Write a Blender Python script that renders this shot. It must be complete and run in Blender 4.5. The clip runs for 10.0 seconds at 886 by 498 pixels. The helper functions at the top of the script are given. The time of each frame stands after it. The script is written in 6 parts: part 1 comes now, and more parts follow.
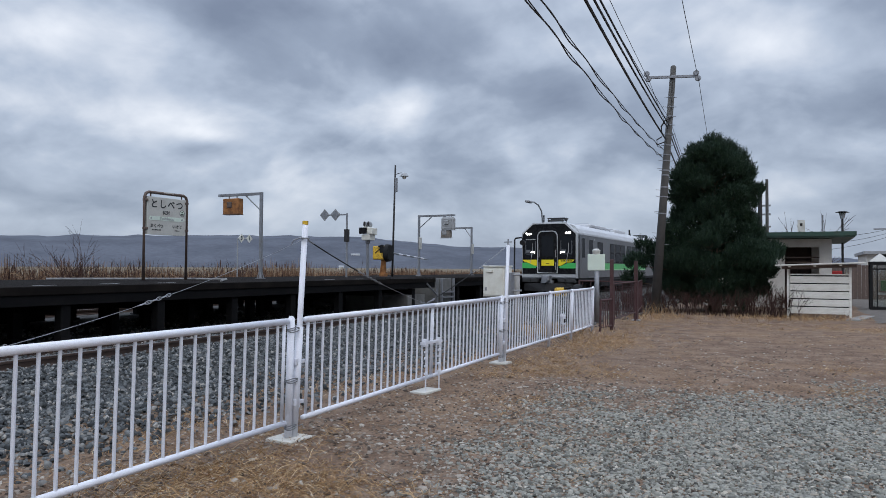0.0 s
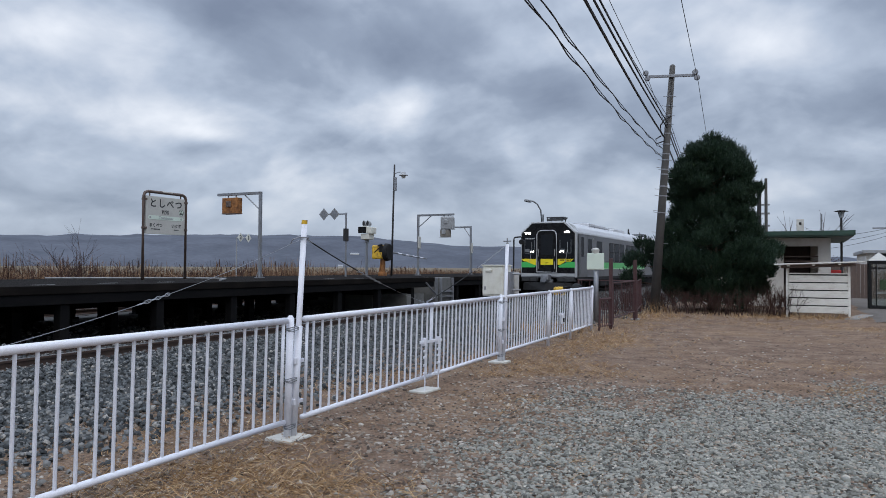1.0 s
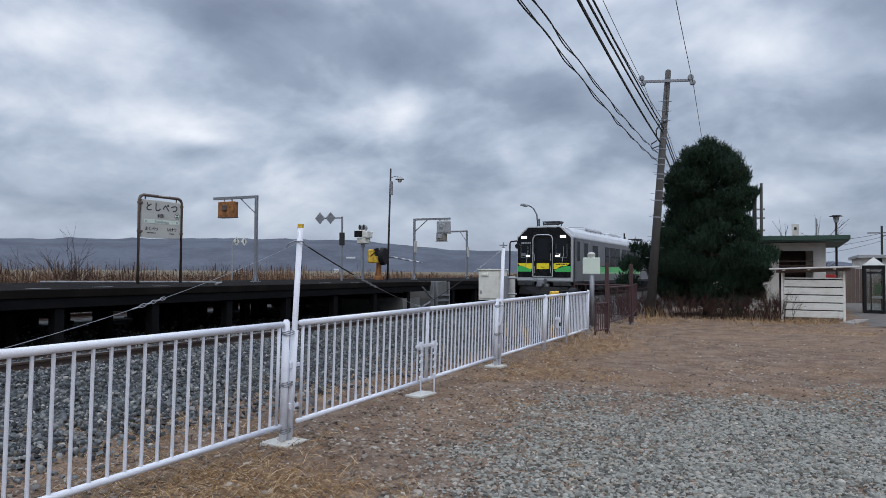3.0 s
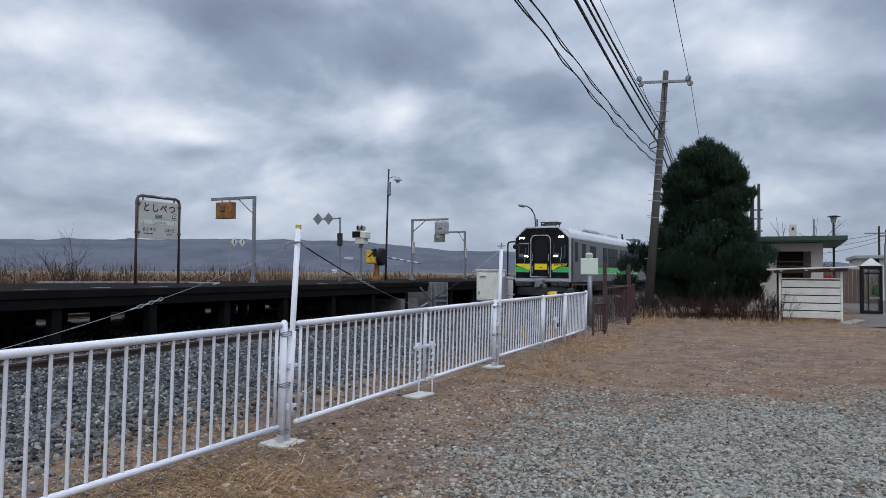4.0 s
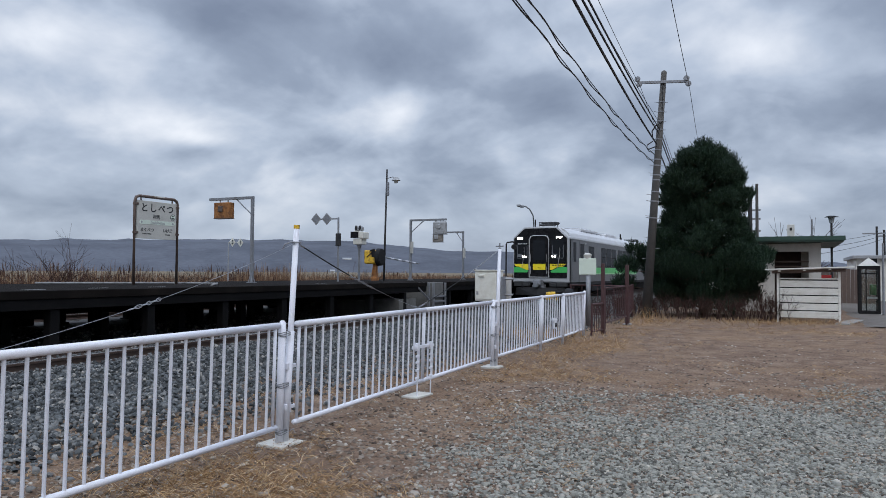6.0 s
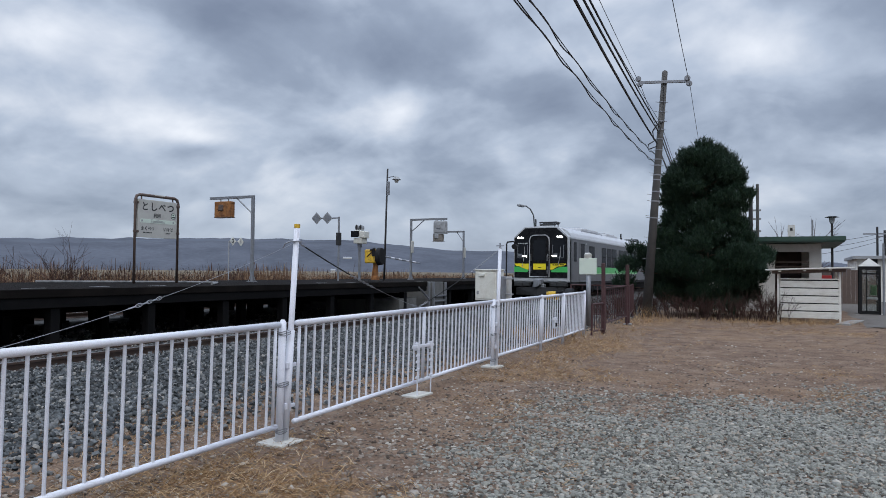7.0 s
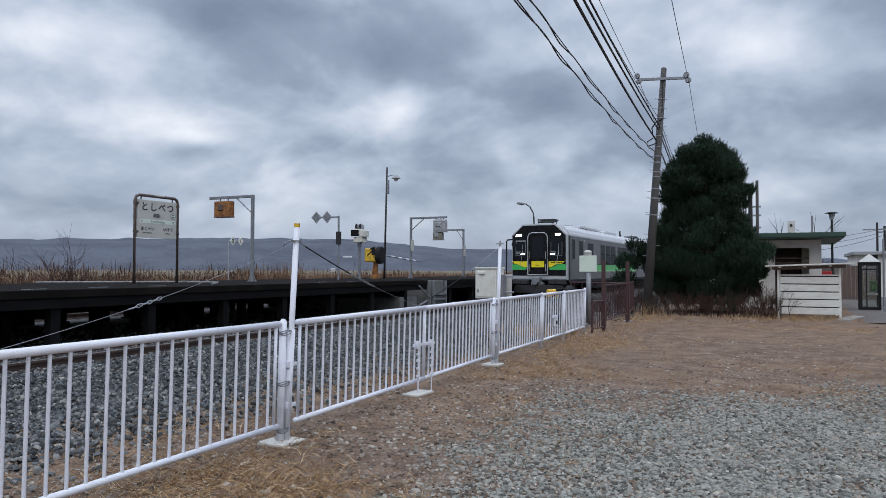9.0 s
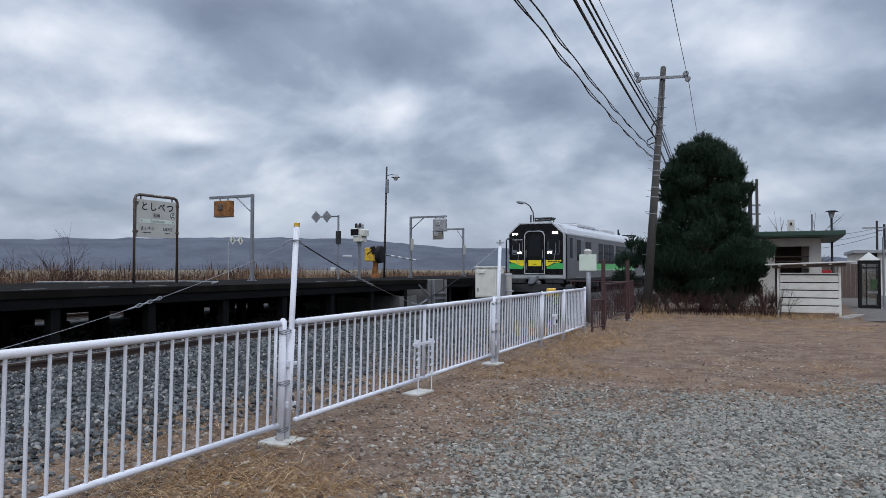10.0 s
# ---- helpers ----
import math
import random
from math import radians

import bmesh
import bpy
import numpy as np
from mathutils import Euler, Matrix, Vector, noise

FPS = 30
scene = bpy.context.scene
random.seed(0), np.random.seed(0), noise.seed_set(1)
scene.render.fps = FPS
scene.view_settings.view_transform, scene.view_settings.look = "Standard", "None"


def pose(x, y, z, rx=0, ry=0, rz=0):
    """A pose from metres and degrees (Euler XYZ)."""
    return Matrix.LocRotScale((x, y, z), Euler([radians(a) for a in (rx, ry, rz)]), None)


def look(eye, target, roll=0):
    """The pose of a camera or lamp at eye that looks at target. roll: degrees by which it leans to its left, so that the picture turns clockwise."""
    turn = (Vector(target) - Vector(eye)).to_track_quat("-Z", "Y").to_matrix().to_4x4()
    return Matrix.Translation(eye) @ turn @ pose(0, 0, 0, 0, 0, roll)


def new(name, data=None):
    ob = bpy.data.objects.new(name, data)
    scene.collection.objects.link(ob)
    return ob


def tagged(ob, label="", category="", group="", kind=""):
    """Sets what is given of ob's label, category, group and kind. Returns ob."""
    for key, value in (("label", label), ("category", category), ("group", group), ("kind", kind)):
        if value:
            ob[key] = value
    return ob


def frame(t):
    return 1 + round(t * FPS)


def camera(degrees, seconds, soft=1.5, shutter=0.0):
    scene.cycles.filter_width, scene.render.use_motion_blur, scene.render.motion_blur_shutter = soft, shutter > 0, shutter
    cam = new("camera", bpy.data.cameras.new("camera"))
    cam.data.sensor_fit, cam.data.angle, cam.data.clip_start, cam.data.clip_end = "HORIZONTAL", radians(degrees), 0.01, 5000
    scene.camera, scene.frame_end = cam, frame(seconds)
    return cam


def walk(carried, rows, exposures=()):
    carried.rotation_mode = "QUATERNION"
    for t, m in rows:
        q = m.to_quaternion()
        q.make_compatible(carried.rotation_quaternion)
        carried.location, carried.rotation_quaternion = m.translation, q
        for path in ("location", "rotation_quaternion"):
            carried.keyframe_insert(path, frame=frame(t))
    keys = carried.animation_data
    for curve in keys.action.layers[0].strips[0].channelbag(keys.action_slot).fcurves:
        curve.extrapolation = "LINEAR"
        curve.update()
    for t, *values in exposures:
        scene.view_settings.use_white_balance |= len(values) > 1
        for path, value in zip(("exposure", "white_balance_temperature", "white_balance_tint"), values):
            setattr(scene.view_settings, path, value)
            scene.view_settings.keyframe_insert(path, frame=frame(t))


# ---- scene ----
cam = camera(63.0, 10.0, soft=0.65)
PATH = [
    (0.0, pose(0, 0, 1.6, 91.494, -0.333, 26.500)),
    (0.5, pose(0, 0, 1.6, 91.433, -0.325, 26.484)),
    (1.0, pose(0, 0, 1.6, 91.433, -0.307, 26.436)),
    (1.5, pose(0, 0, 1.6, 91.499, -0.305, 26.375)),
    (2.0, pose(0, 0, 1.6, 91.605, -0.341, 26.292)),
    (2.5, pose(0, 0, 1.6, 91.710, -0.368, 26.210)),
    (4.0, pose(0, 0, 1.6, 91.810, -0.361, 25.966)),
    (4.5, pose(0, 0, 1.6, 91.836, -0.316, 25.894)),
    (5.0, pose(0, 0, 1.6, 91.848, -0.264, 25.860)),
    (5.5, pose(0, 0, 1.6, 91.847, -0.278, 25.844)),
    (7.0, pose(0, 0, 1.6, 91.787, -0.472, 25.864)),
    (7.5, pose(0, 0, 1.6, 91.781, -0.425, 25.856)),
    (8.0, pose(0, 0, 1.6, 91.748, -0.327, 25.856)),
    (8.5, pose(0, 0, 1.6, 91.707, -0.225, 25.855)),
    (9.0, pose(0, 0, 1.6, 91.657, -0.107, 25.871)),
    (9.5, pose(0, 0, 1.6, 91.612, 0.039, 25.857)),
    (10.0, pose(0, 0, 1.6, 91.590, 0.000, 25.860)),
]
walk(cam, PATH)

# ---- world and light ----
world = bpy.data.worlds.new("overcast_sky")
scene.world = world
world.use_nodes = True
wn, wl = world.node_tree.nodes, world.node_tree.links
wn.clear()


def wnode(kind, **kw):
    n = wn.new(kind)
    for k, v in kw.items():
        if k == "op":
            n.operation = v
        elif k == "blend":
            n.data_type = "RGBA"
            n.blend_type = v
        else:
            n.inputs[k].default_value = v
    return n


def wmath(op, a, b=None, clamp=False):
    n = wn.new("ShaderNodeMath")
    n.operation, n.use_clamp = op, clamp
    for i, v in enumerate((a, b)):
        if v is None:
            continue
        if isinstance(v, (int, float)):
            n.inputs[i].default_value = v
        else:
            wl.new(v, n.inputs[i])
    return n.outputs[0]


SUN_ELEVATION, SUN_TURN = radians(32), radians(150)
tc = wn.new("ShaderNodeTexCoord")
sep = wn.new("ShaderNodeSeparateXYZ")
wl.new(tc.outputs["Generated"], sep.inputs[0])
zz = wmath("ADD", wmath("MAXIMUM", sep.outputs[2], 0.0), 0.46)
comb = wn.new("ShaderNodeCombineXYZ")
wl.new(wmath("DIVIDE", sep.outputs[0], zz), comb.inputs[0])
wl.new(wmath("DIVIDE", sep.outputs[1], zz), comb.inputs[1])


def cloud_layer(scale, detail, rough, distort, offset):
    mp = wn.new("ShaderNodeMapping")
    mp.inputs["Location"].default_value = offset
    wl.new(comb.outputs[0], mp.inputs[0])
    n = wn.new("ShaderNodeTexNoise")
    n.inputs["Scale"].default_value, n.inputs["Detail"].default_value = scale, detail
    n.inputs["Roughness"].default_value, n.inputs["Distortion"].default_value = rough, distort
    wl.new(mp.outputs[0], n.inputs["Vector"])
    return n.outputs[0]


cover = wmath("ADD", wmath("ADD", wmath("MULTIPLY", cloud_layer(1.9, 6.0, 0.5, 0.6, (3.1, 1.7, 0)), 0.55), wmath("MULTIPLY", cloud_layer(5.2, 6.0, 0.5, 0.3, (0.4, 5.2, 0)), 0.36)), wmath("MULTIPLY", cloud_layer(14.0, 4.0, 0.5, 0.2, (7.7, 2.0, 0)), 0.09))


def opening(azimuth, elevation, wide, high, amount):
    """A thin place in the cloud, in degrees left of the track's direction and above the horizon."""
    a, e = radians(azimuth), radians(elevation)
    d = Vector((-math.sin(a) * math.cos(e), math.cos(a) * math.cos(e), math.sin(e)))
    r = Vector((math.cos(a), math.sin(a), 0))
    u = r.cross(d)
    out = []
    for axis, size in ((r, wide), (u, high)):
        n = wn.new("ShaderNodeVectorMath")
        n.operation = "DOT_PRODUCT"
        wl.new(tc.outputs["Generated"], n.inputs[0])
        n.inputs[1].default_value = axis
        out.append(wmath("POWER", wmath("ABSOLUTE", wmath("DIVIDE", n.outputs["Value"], math.radians(size))), 2.0))
    n = wn.new("ShaderNodeVectorMath")
    n.operation = "DOT_PRODUCT"
    wl.new(tc.outputs["Generated"], n.inputs[0])
    n.inputs[1].default_value = d
    front = wmath("GREATER_THAN", n.outputs["Value"], 0.0)
    bell = wmath("POWER", 2.718, wmath("MULTIPLY", wmath("ADD", out[0], out[1]), -1.0))
    return wmath("MULTIPLY", wmath("MULTIPLY", bell, front), amount)


OPENINGS = [
    (22.0, 14.5, 6.0, 4.5, -0.07), (52.0, 15.0, 6.0, 4.5, 0.07),
    (3.5, 16.2, 3.0, 2.2, 0.09), (2.0, 14.0, 5.0, 3.0, 0.05), (29.8, 13.0, 2.6, 1.6, 0.13), (31.5, 12.0, 4.5, 1.2, 0.08),
    (47.5, 11.4, 3.0, 1.1, 0.09), (50.0, 10.8, 7.0, 1.3, 0.08), (55.0, 16.0, 4.0, 2.6, 0.09), (44.8, 9.9, 1.8, 0.6, 0.09),
    (16.0, 10.0, 2.5, 1.0, 0.07), (42.0, 7.0, 10.0, 1.4, 0.08), (12.0, 5.5, 12.0, 2.2, 0.08),
    (29.0, 17.3, 5.5, 2.2, -0.12), (42.0, 18.8, 5.0, 1.8, -0.10), (-3.5, 11.0, 5.0, 2.2, -0.12), (45.0, 8.9, 2.0, 0.6, -0.07),
    (20.0, 13.5, 5.0, 2.0, -0.06), (36.0, 10.0, 5.0, 1.2, -0.05), (38.0, 3.8, 20.0, 2.4, 0.055), (10.0, 12.0, 4.0, 2.0, -0.05),
]
cover = wmath("ADD", wmath("MULTIPLY", wmath("MULTIPLY", wmath("SUBTRACT", cover, 0.5), 0.92), wmath("MINIMUM", wmath("ADD", 0.4, wmath("MULTIPLY", sep.outputs[2], 4.0)), 1.0)), 0.502)
for spot in OPENINGS:
    cover = wmath("ADD", cover, opening(*spot))
ramp = wn.new("ShaderNodeValToRGB")
wl.new(cover, ramp.inputs[0])
els = ramp.color_ramp.elements
els[0].position, els[0].color = 0.34, (0.170, 0.208, 0.290, 1)
els[1].position, els[1].color = 0.74, (0.78, 0.81, 0.87, 1)
for p, c in ((0.46, (0.255, 0.306, 0.402, 1)), (0.55, (0.39, 0.452, 0.56, 1))):
    e = els.new(p)
    e.color = c
sky = wn.new("ShaderNodeTexSky")
sky.sky_type, sky.sun_disc = "NISHITA", False
sky.sun_elevation, sky.sun_rotation = SUN_ELEVATION, SUN_TURN
skyb = wn.new("ShaderNodeBackground")
skyb.inputs["Strength"].default_value = 0.05
wl.new(sky.outputs[0], skyb.inputs["Color"])
clouds = wn.new("ShaderNodeBackground")
wl.new(ramp.outputs[0], clouds.inputs["Color"])
# an overcast sky is brightest overhead
wl.new(wmath("ADD", wmath("ADD", 1.22, wmath("MULTIPLY", wmath("MINIMUM", wmath("MAXIMUM", sep.outputs[2], 0.0), 0.36), 0.42)), wmath("MULTIPLY", wmath("MAXIMUM", wmath("SUBTRACT", sep.outputs[2], 0.36), 0.0), 6.4)), clouds.inputs["Strength"])
# the cloud deck hides most of the clear sky
both = wn.new("ShaderNodeMixShader")
both.inputs[0].default_value = 0.88
wl.new(skyb.outputs[0], both.inputs[1])
wl.new(clouds.outputs[0], both.inputs[2])
wout = wn.new("ShaderNodeOutputWorld")
wl.new(both.outputs[0], wout.inputs["Surface"])

sun = new("sun", bpy.data.lights.new("sun", "SUN"))
sun.data.energy, sun.data.angle, sun.data.color = 1.0, radians(50), (1.0, 0.96, 0.9)
sun.matrix_world = look((0, 0, 30), (-8, 14, 10))
scene.view_settings.exposure = 0.0


# ---- materials ----
def shader(name, rough=0.6, metal=0.0, spec=0.5):
    m = bpy.data.materials.new(name)
    m.use_nodes = True
    b = m.node_tree.nodes["Principled BSDF"]
    b.inputs["Roughness"].default_value = rough
    b.inputs["Metallic"].default_value = metal
    b.inputs["Specular IOR Level"].default_value = spec
    return m, m.node_tree.nodes, m.node_tree.links, b


def noise_node(nodes, links, scale, detail=4.0, rough=0.55, coord="Object", stretch=None):
    t = nodes.new("ShaderNodeTexCoord")
    n = nodes.new("ShaderNodeTexNoise")
    n.inputs["Scale"].default_value, n.inputs["Detail"].default_value = scale, detail
    n.inputs["Roughness"].default_value = rough
    if stretch:
        mp = nodes.new("ShaderNodeMapping")
        mp.inputs["Scale"].default_value = stretch
        links.new(t.outputs[coord], mp.inputs[0])
        links.new(mp.outputs[0], n.inputs["Vector"])
    else:
        links.new(t.outputs[coord], n.inputs["Vector"])
    return n


def ramp_node(nodes, links, value, stops):
    r = nodes.new("ShaderNodeValToRGB")
    links.new(value, r.inputs[0])
    e = r.color_ramp.elements
    e[0].position, e[0].color = stops[0][0], (*stops[0][1], 1)
    e[1].position, e[1].color = stops[-1][0], (*stops[-1][1], 1)
    for p, c in stops[1:-1]:
        e.new(p).color = (*c, 1)
    return r


def mixed(nodes, links, a, b, fac, blend="MIX"):
    m = nodes.new("ShaderNodeMix")
    m.data_type, m.blend_type = "RGBA", blend
    for v, i in ((a, 6), (b, 7), (fac, 0)):
        if isinstance(v, (int, float)):
            m.inputs[i].default_value = v
        elif isinstance(v, tuple):
            m.inputs[i].default_value = (*v, 1)
        else:
            links.new(v, m.inputs[i])
    return m.outputs[2]


def worn(name, base, dirt, rough=0.5, metal=0.0, scale=6.0, amount=0.35, bump=0.1, fine=60.0, spread=(0.45, 0.75), stretch=None, spec=0.5, vary=0.0):
    """A surface of one colour with stains at one scale and grain at another."""
    m, nodes, links, b = shader(name, rough, metal, spec)
    n = noise_node(nodes, links, scale, 5.0, 0.6, stretch=stretch)
    r = ramp_node(nodes, links, n.outputs[0], [(spread[0], (0, 0, 0)), (spread[1], (1, 1, 1))])
    g = noise_node(nodes, links, fine, 3.0)
    f = nodes.new("ShaderNodeMath")
    f.operation = "MULTIPLY"
    links.new(r.outputs[0], f.inputs[0])
    f.inputs[1].default_value = amount
    c = mixed(nodes, links, base, dirt, f.outputs[0])
    gr = ramp_node(nodes, links, g.outputs[0], [(0.3, (0.82, 0.82, 0.82)), (0.7, (1.1, 1.1, 1.1))])
    c = mixed(nodes, links, c, gr.outputs[0], 0.6, "MULTIPLY")
    if vary:
        oi = nodes.new("ShaderNodeObjectInfo")
        vr = ramp_node(nodes, links, oi.outputs["Random"], [(0.0, (1 - vary,) * 3), (1.0, (1 + vary,) * 3)])
        c = mixed(nodes, links, c, vr.outputs[0], 1.0, "MULTIPLY")
    links.new(c, b.inputs["Base Color"])
    rr = nodes.new("ShaderNodeMapRange")
    links.new(n.outputs[0], rr.inputs[0])
    rr.inputs[3].default_value, rr.inputs[4].default_value = max(rough - 0.1, 0.03), min(rough + 0.15, 1)
    links.new(rr.outputs[0], b.inputs["Roughness"])
    if bump:
        bp = nodes.new("ShaderNodeBump")
        bp.inputs["Strength"].default_value, bp.inputs["Distance"].default_value = bump, 0.01
        links.new(g.outputs[0], bp.inputs["Height"])
        links.new(bp.outputs[0], b.inputs["Normal"])
    return m


def island(name, stops, rough=0.85, spec=0.3, grain=40.0):
    """Loose pieces of one kind, each with a tone of its own."""
    m, nodes, links, b = shader(name, rough, 0.0, spec)
    geo = nodes.new("ShaderNodeNewGeometry")
    r = ramp_node(nodes, links, geo.outputs["Random Per Island"], stops)
    g = noise_node(nodes, links, grain, 3.0)
    gr = ramp_node(nodes, links, g.outputs[0], [(0.3, (0.75, 0.75, 0.75)), (0.7, (1.15, 1.15, 1.15))])
    links.new(mixed(nodes, links, r.outputs[0], gr.outputs[0], 0.8, "MULTIPLY"), b.inputs["Base Color"])
    return m


def glowing(name, colour, strength):
    m, nodes, links, b = shader(name, 0.3)
    b.inputs["Base Color"].default_value = (*colour, 1)
    b.inputs["Emission Color"].default_value = (*colour, 1)
    b.inputs["Emission Strength"].default_value = strength
    return m


def ground_material():
    """Earth with gravel, dirt and straw zones that have outlines of their own."""
    m, nodes, links, b = shader("packed_earth", 0.95, 0.0, 0.2)
    t = nodes.new("ShaderNodeTexCoord")
    big = noise_node(nodes, links, 0.35, 5.0, 0.6)
    mid = noise_node(nodes, links, 2.2, 6.0, 0.65)
    fine = noise_node(nodes, links, 26.0, 5.0, 0.7)
    earth = ramp_node(nodes, links, mid.outputs[0], [(0.30, (0.122, 0.075, 0.049)), (0.5, (0.195, 0.129, 0.089)), (0.7, (0.285, 0.203, 0.148))])
    straw = ramp_node(nodes, links, fine.outputs[0], [(0.3, (0.20, 0.115, 0.06)), (0.6, (0.42, 0.27, 0.15))])
    pale = ramp_node(nodes, links, big.outputs[0], [(0.48, (0, 0, 0)), (0.7, (1, 1, 1))])
    f = nodes.new("ShaderNodeMath")
    f.operation = "MULTIPLY"
    links.new(pale.outputs[0], f.inputs[0])
    f.inputs[1].default_value = 0.35
    c = mixed(nodes, links, earth.outputs[0], straw.outputs[0], f.outputs[0])
    vor = nodes.new("ShaderNodeTexVoronoi")
    vor.inputs["Scale"].default_value = 34.0
    links.new(t.outputs["Object"], vor.inputs["Vector"])
    vr = ramp_node(nodes, links, vor.outputs["Distance"], [(0.0, (1.25, 1.25, 1.25)), (0.55, (0.6, 0.6, 0.6))])
    c = mixed(nodes, links, c, vr.outputs[0], 0.5, "MULTIPLY")
    gr = ramp_node(nodes, links, fine.outputs[0], [(0.3, (0.48, 0.48, 0.48)), (0.72, (1.42, 1.42, 1.42))])
    c = mixed(nodes, links, c, gr.outputs[0], 0.8, "MULTIPLY")
    links.new(c, b.inputs["Base Color"])
    bp = nodes.new("ShaderNodeBump")
    bp.inputs["Strength"].default_value, bp.inputs["Distance"].default_value = 0.7, 0.03
    links.new(fine.outputs[0], bp.inputs["Height"])
    links.new(bp.outputs[0], b.inputs["Normal"])
    return m


EARTH = ground_material()
WHITE_PAINT = worn("white_paint", (0.69, 0.695, 0.745), (0.36, 0.32, 0.29), 0.45, scale=9, amount=0.3, fine=140, spread=(0.55, 0.8))
GALVANISED = worn("galvanised_steel", (0.27, 0.28, 0.30), (0.18, 0.16, 0.14), 0.5, 0.6, scale=14, amount=0.5)
CONCRETE = worn("concrete", (0.29, 0.28, 0.265), (0.16, 0.15, 0.14), 0.9, scale=5, amount=0.6, bump=0.35, fine=90)
# darker copy of the concrete, shade below the deck put into its colour
DARK_CONCRETE = worn("shaded_concrete", (0.135, 0.132, 0.125), (0.06, 0.057, 0.053), 0.9, scale=4, amount=0.7, bump=0.35, fine=90)
POLE_CONCRETE = worn("pole_concrete", (0.078, 0.074, 0.069), (0.046, 0.043, 0.04), 0.9, scale=3, amount=0.6, bump=0.3, fine=90)
PALE_CONCRETE = worn("pale_concrete", (0.56, 0.54, 0.49), (0.36, 0.33, 0.29), 0.9, scale=8, amount=0.6, bump=0.35, fine=90)
RUST = worn("rusted_steel", (0.17, 0.075, 0.04), (0.07, 0.035, 0.025), 0.85, scale=9, amount=0.8, bump=0.4, fine=80)
RAIL_RUST = worn("rail_rust", (0.055, 0.032, 0.023), (0.026, 0.017, 0.014), 0.75, scale=5, amount=0.7, bump=0.3)
RAIL_TOP = worn("polished_rail", (0.42, 0.41, 0.40), (0.25, 0.2, 0.17), 0.3, 0.9, scale=4, amount=0.4)
DARK_TIMBER = worn("tarred_timber", (0.045, 0.038, 0.034), (0.085, 0.075, 0.065), 0.85, scale=7, amount=0.6, bump=0.4)
# tar for posts and beams, with the shade under the deck in its colour
SHADED_TAR = worn("shaded_platform_tar", (0.0055, 0.0055, 0.006), (0.013, 0.012, 0.012), 0.9, scale=2.5, amount=0.6, bump=0.25, spec=0.1)
PLATFORM_TOP = worn("platform_asphalt", (0.010, 0.0086, 0.008), (0.026, 0.021, 0.018), 0.95, scale=1.2, amount=0.6, bump=0.5, fine=120, spec=0.04)
STEEL_SILVER = worn("brushed_stainless", (0.165, 0.17, 0.178), (0.12, 0.12, 0.127), 0.42, 0.55, scale=3, amount=0.5, bump=0.03, stretch=(1, 8, 1))
ROOF_SILVER = worn("train_roof_grey", (0.52, 0.53, 0.55), (0.38, 0.37, 0.36), 0.5, 0.1, scale=2.5, amount=0.5, bump=0.05)
BLACK_GLOSS = worn("black_cab_paint", (0.009, 0.009, 0.010), (0.016, 0.016, 0.016), 0.25, scale=3, amount=0.3, bump=0.0, spec=0.15)
BLACK_RUBBER = worn("black_rubber", (0.012, 0.012, 0.013), (0.028, 0.027, 0.026), 0.7, scale=8, amount=0.4, spec=0.2)
UNDERFRAME = worn("underframe_grey", (0.035, 0.035, 0.037), (0.06, 0.05, 0.042), 0.75, scale=6, amount=0.6, spec=0.2)
GREEN = worn("train_green", (0.06, 0.47, 0.11), (0.05, 0.36, 0.09), 0.35, scale=4, amount=0.3, bump=0.0)
YELLOW = worn("train_yellow", (0.86, 0.70, 0.02), (0.7, 0.55, 0.02), 0.35, scale=4, amount=0.3, bump=0.0)
SIGNAL_YELLOW = worn("signal_yellow", (0.68, 0.42, 0.03), (0.16, 0.09, 0.04), 0.6, scale=12, amount=0.9, spread=(0.5, 0.62))


# ---- mesh helpers ----
def part(name, bm, material, parent=None, label="", smooth=False):
    me = bpy.data.meshes.new(name)
    bm.normal_update()
    bm.to_mesh(me)
    bm.free()
    me.materials.append(material)
    if smooth:
        # round sides smooth, end caps flat
        for p in me.polygons:
            p.use_smooth = len(p.vertices) <= 4
    ob = new(name, me)
    if parent is not None:
        ob.parent = parent
    if label:
        tagged(ob, label)
    return ob


def thing(name, m, label, category, group="", kind=""):
    e = new(name)
    e.empty_display_size = 0.1
    e.matrix_basis = m
    return tagged(e, label, category, group, kind)


def box(bm, x0, x1, y0, y1, z0, z1, bevel=0.0, m=None):
    r = bmesh.ops.create_cube(bm, size=1.0)
    vs = r["verts"]
    for v in vs:
        v.co = Vector(((x0 + x1) / 2 + v.co.x * (x1 - x0), (y0 + y1) / 2 + v.co.y * (y1 - y0), (z0 + z1) / 2 + v.co.z * (z1 - z0)))
    if m is not None:
        bmesh.ops.transform(bm, matrix=m, verts=vs)
    if bevel:
        es = list({e for v in vs for e in v.link_edges})
        bmesh.ops.bevel(bm, geom=es, offset=bevel, segments=2, profile=0.5, affect="EDGES")
    return bm


def rod(bm, a, b, r0, r1=None, n=10, caps=True):
    """A round bar from a to b."""
    a, b = Vector(a), Vector(b)
    r1 = r0 if r1 is None else r1
    d = b - a
    m = Matrix.Translation((a + b) / 2) @ d.to_track_quat("Z", "Y").to_matrix().to_4x4()
    bmesh.ops.create_cone(bm, cap_ends=caps, segments=n, radius1=r0, radius2=r1, depth=d.length, matrix=m)
    return bm


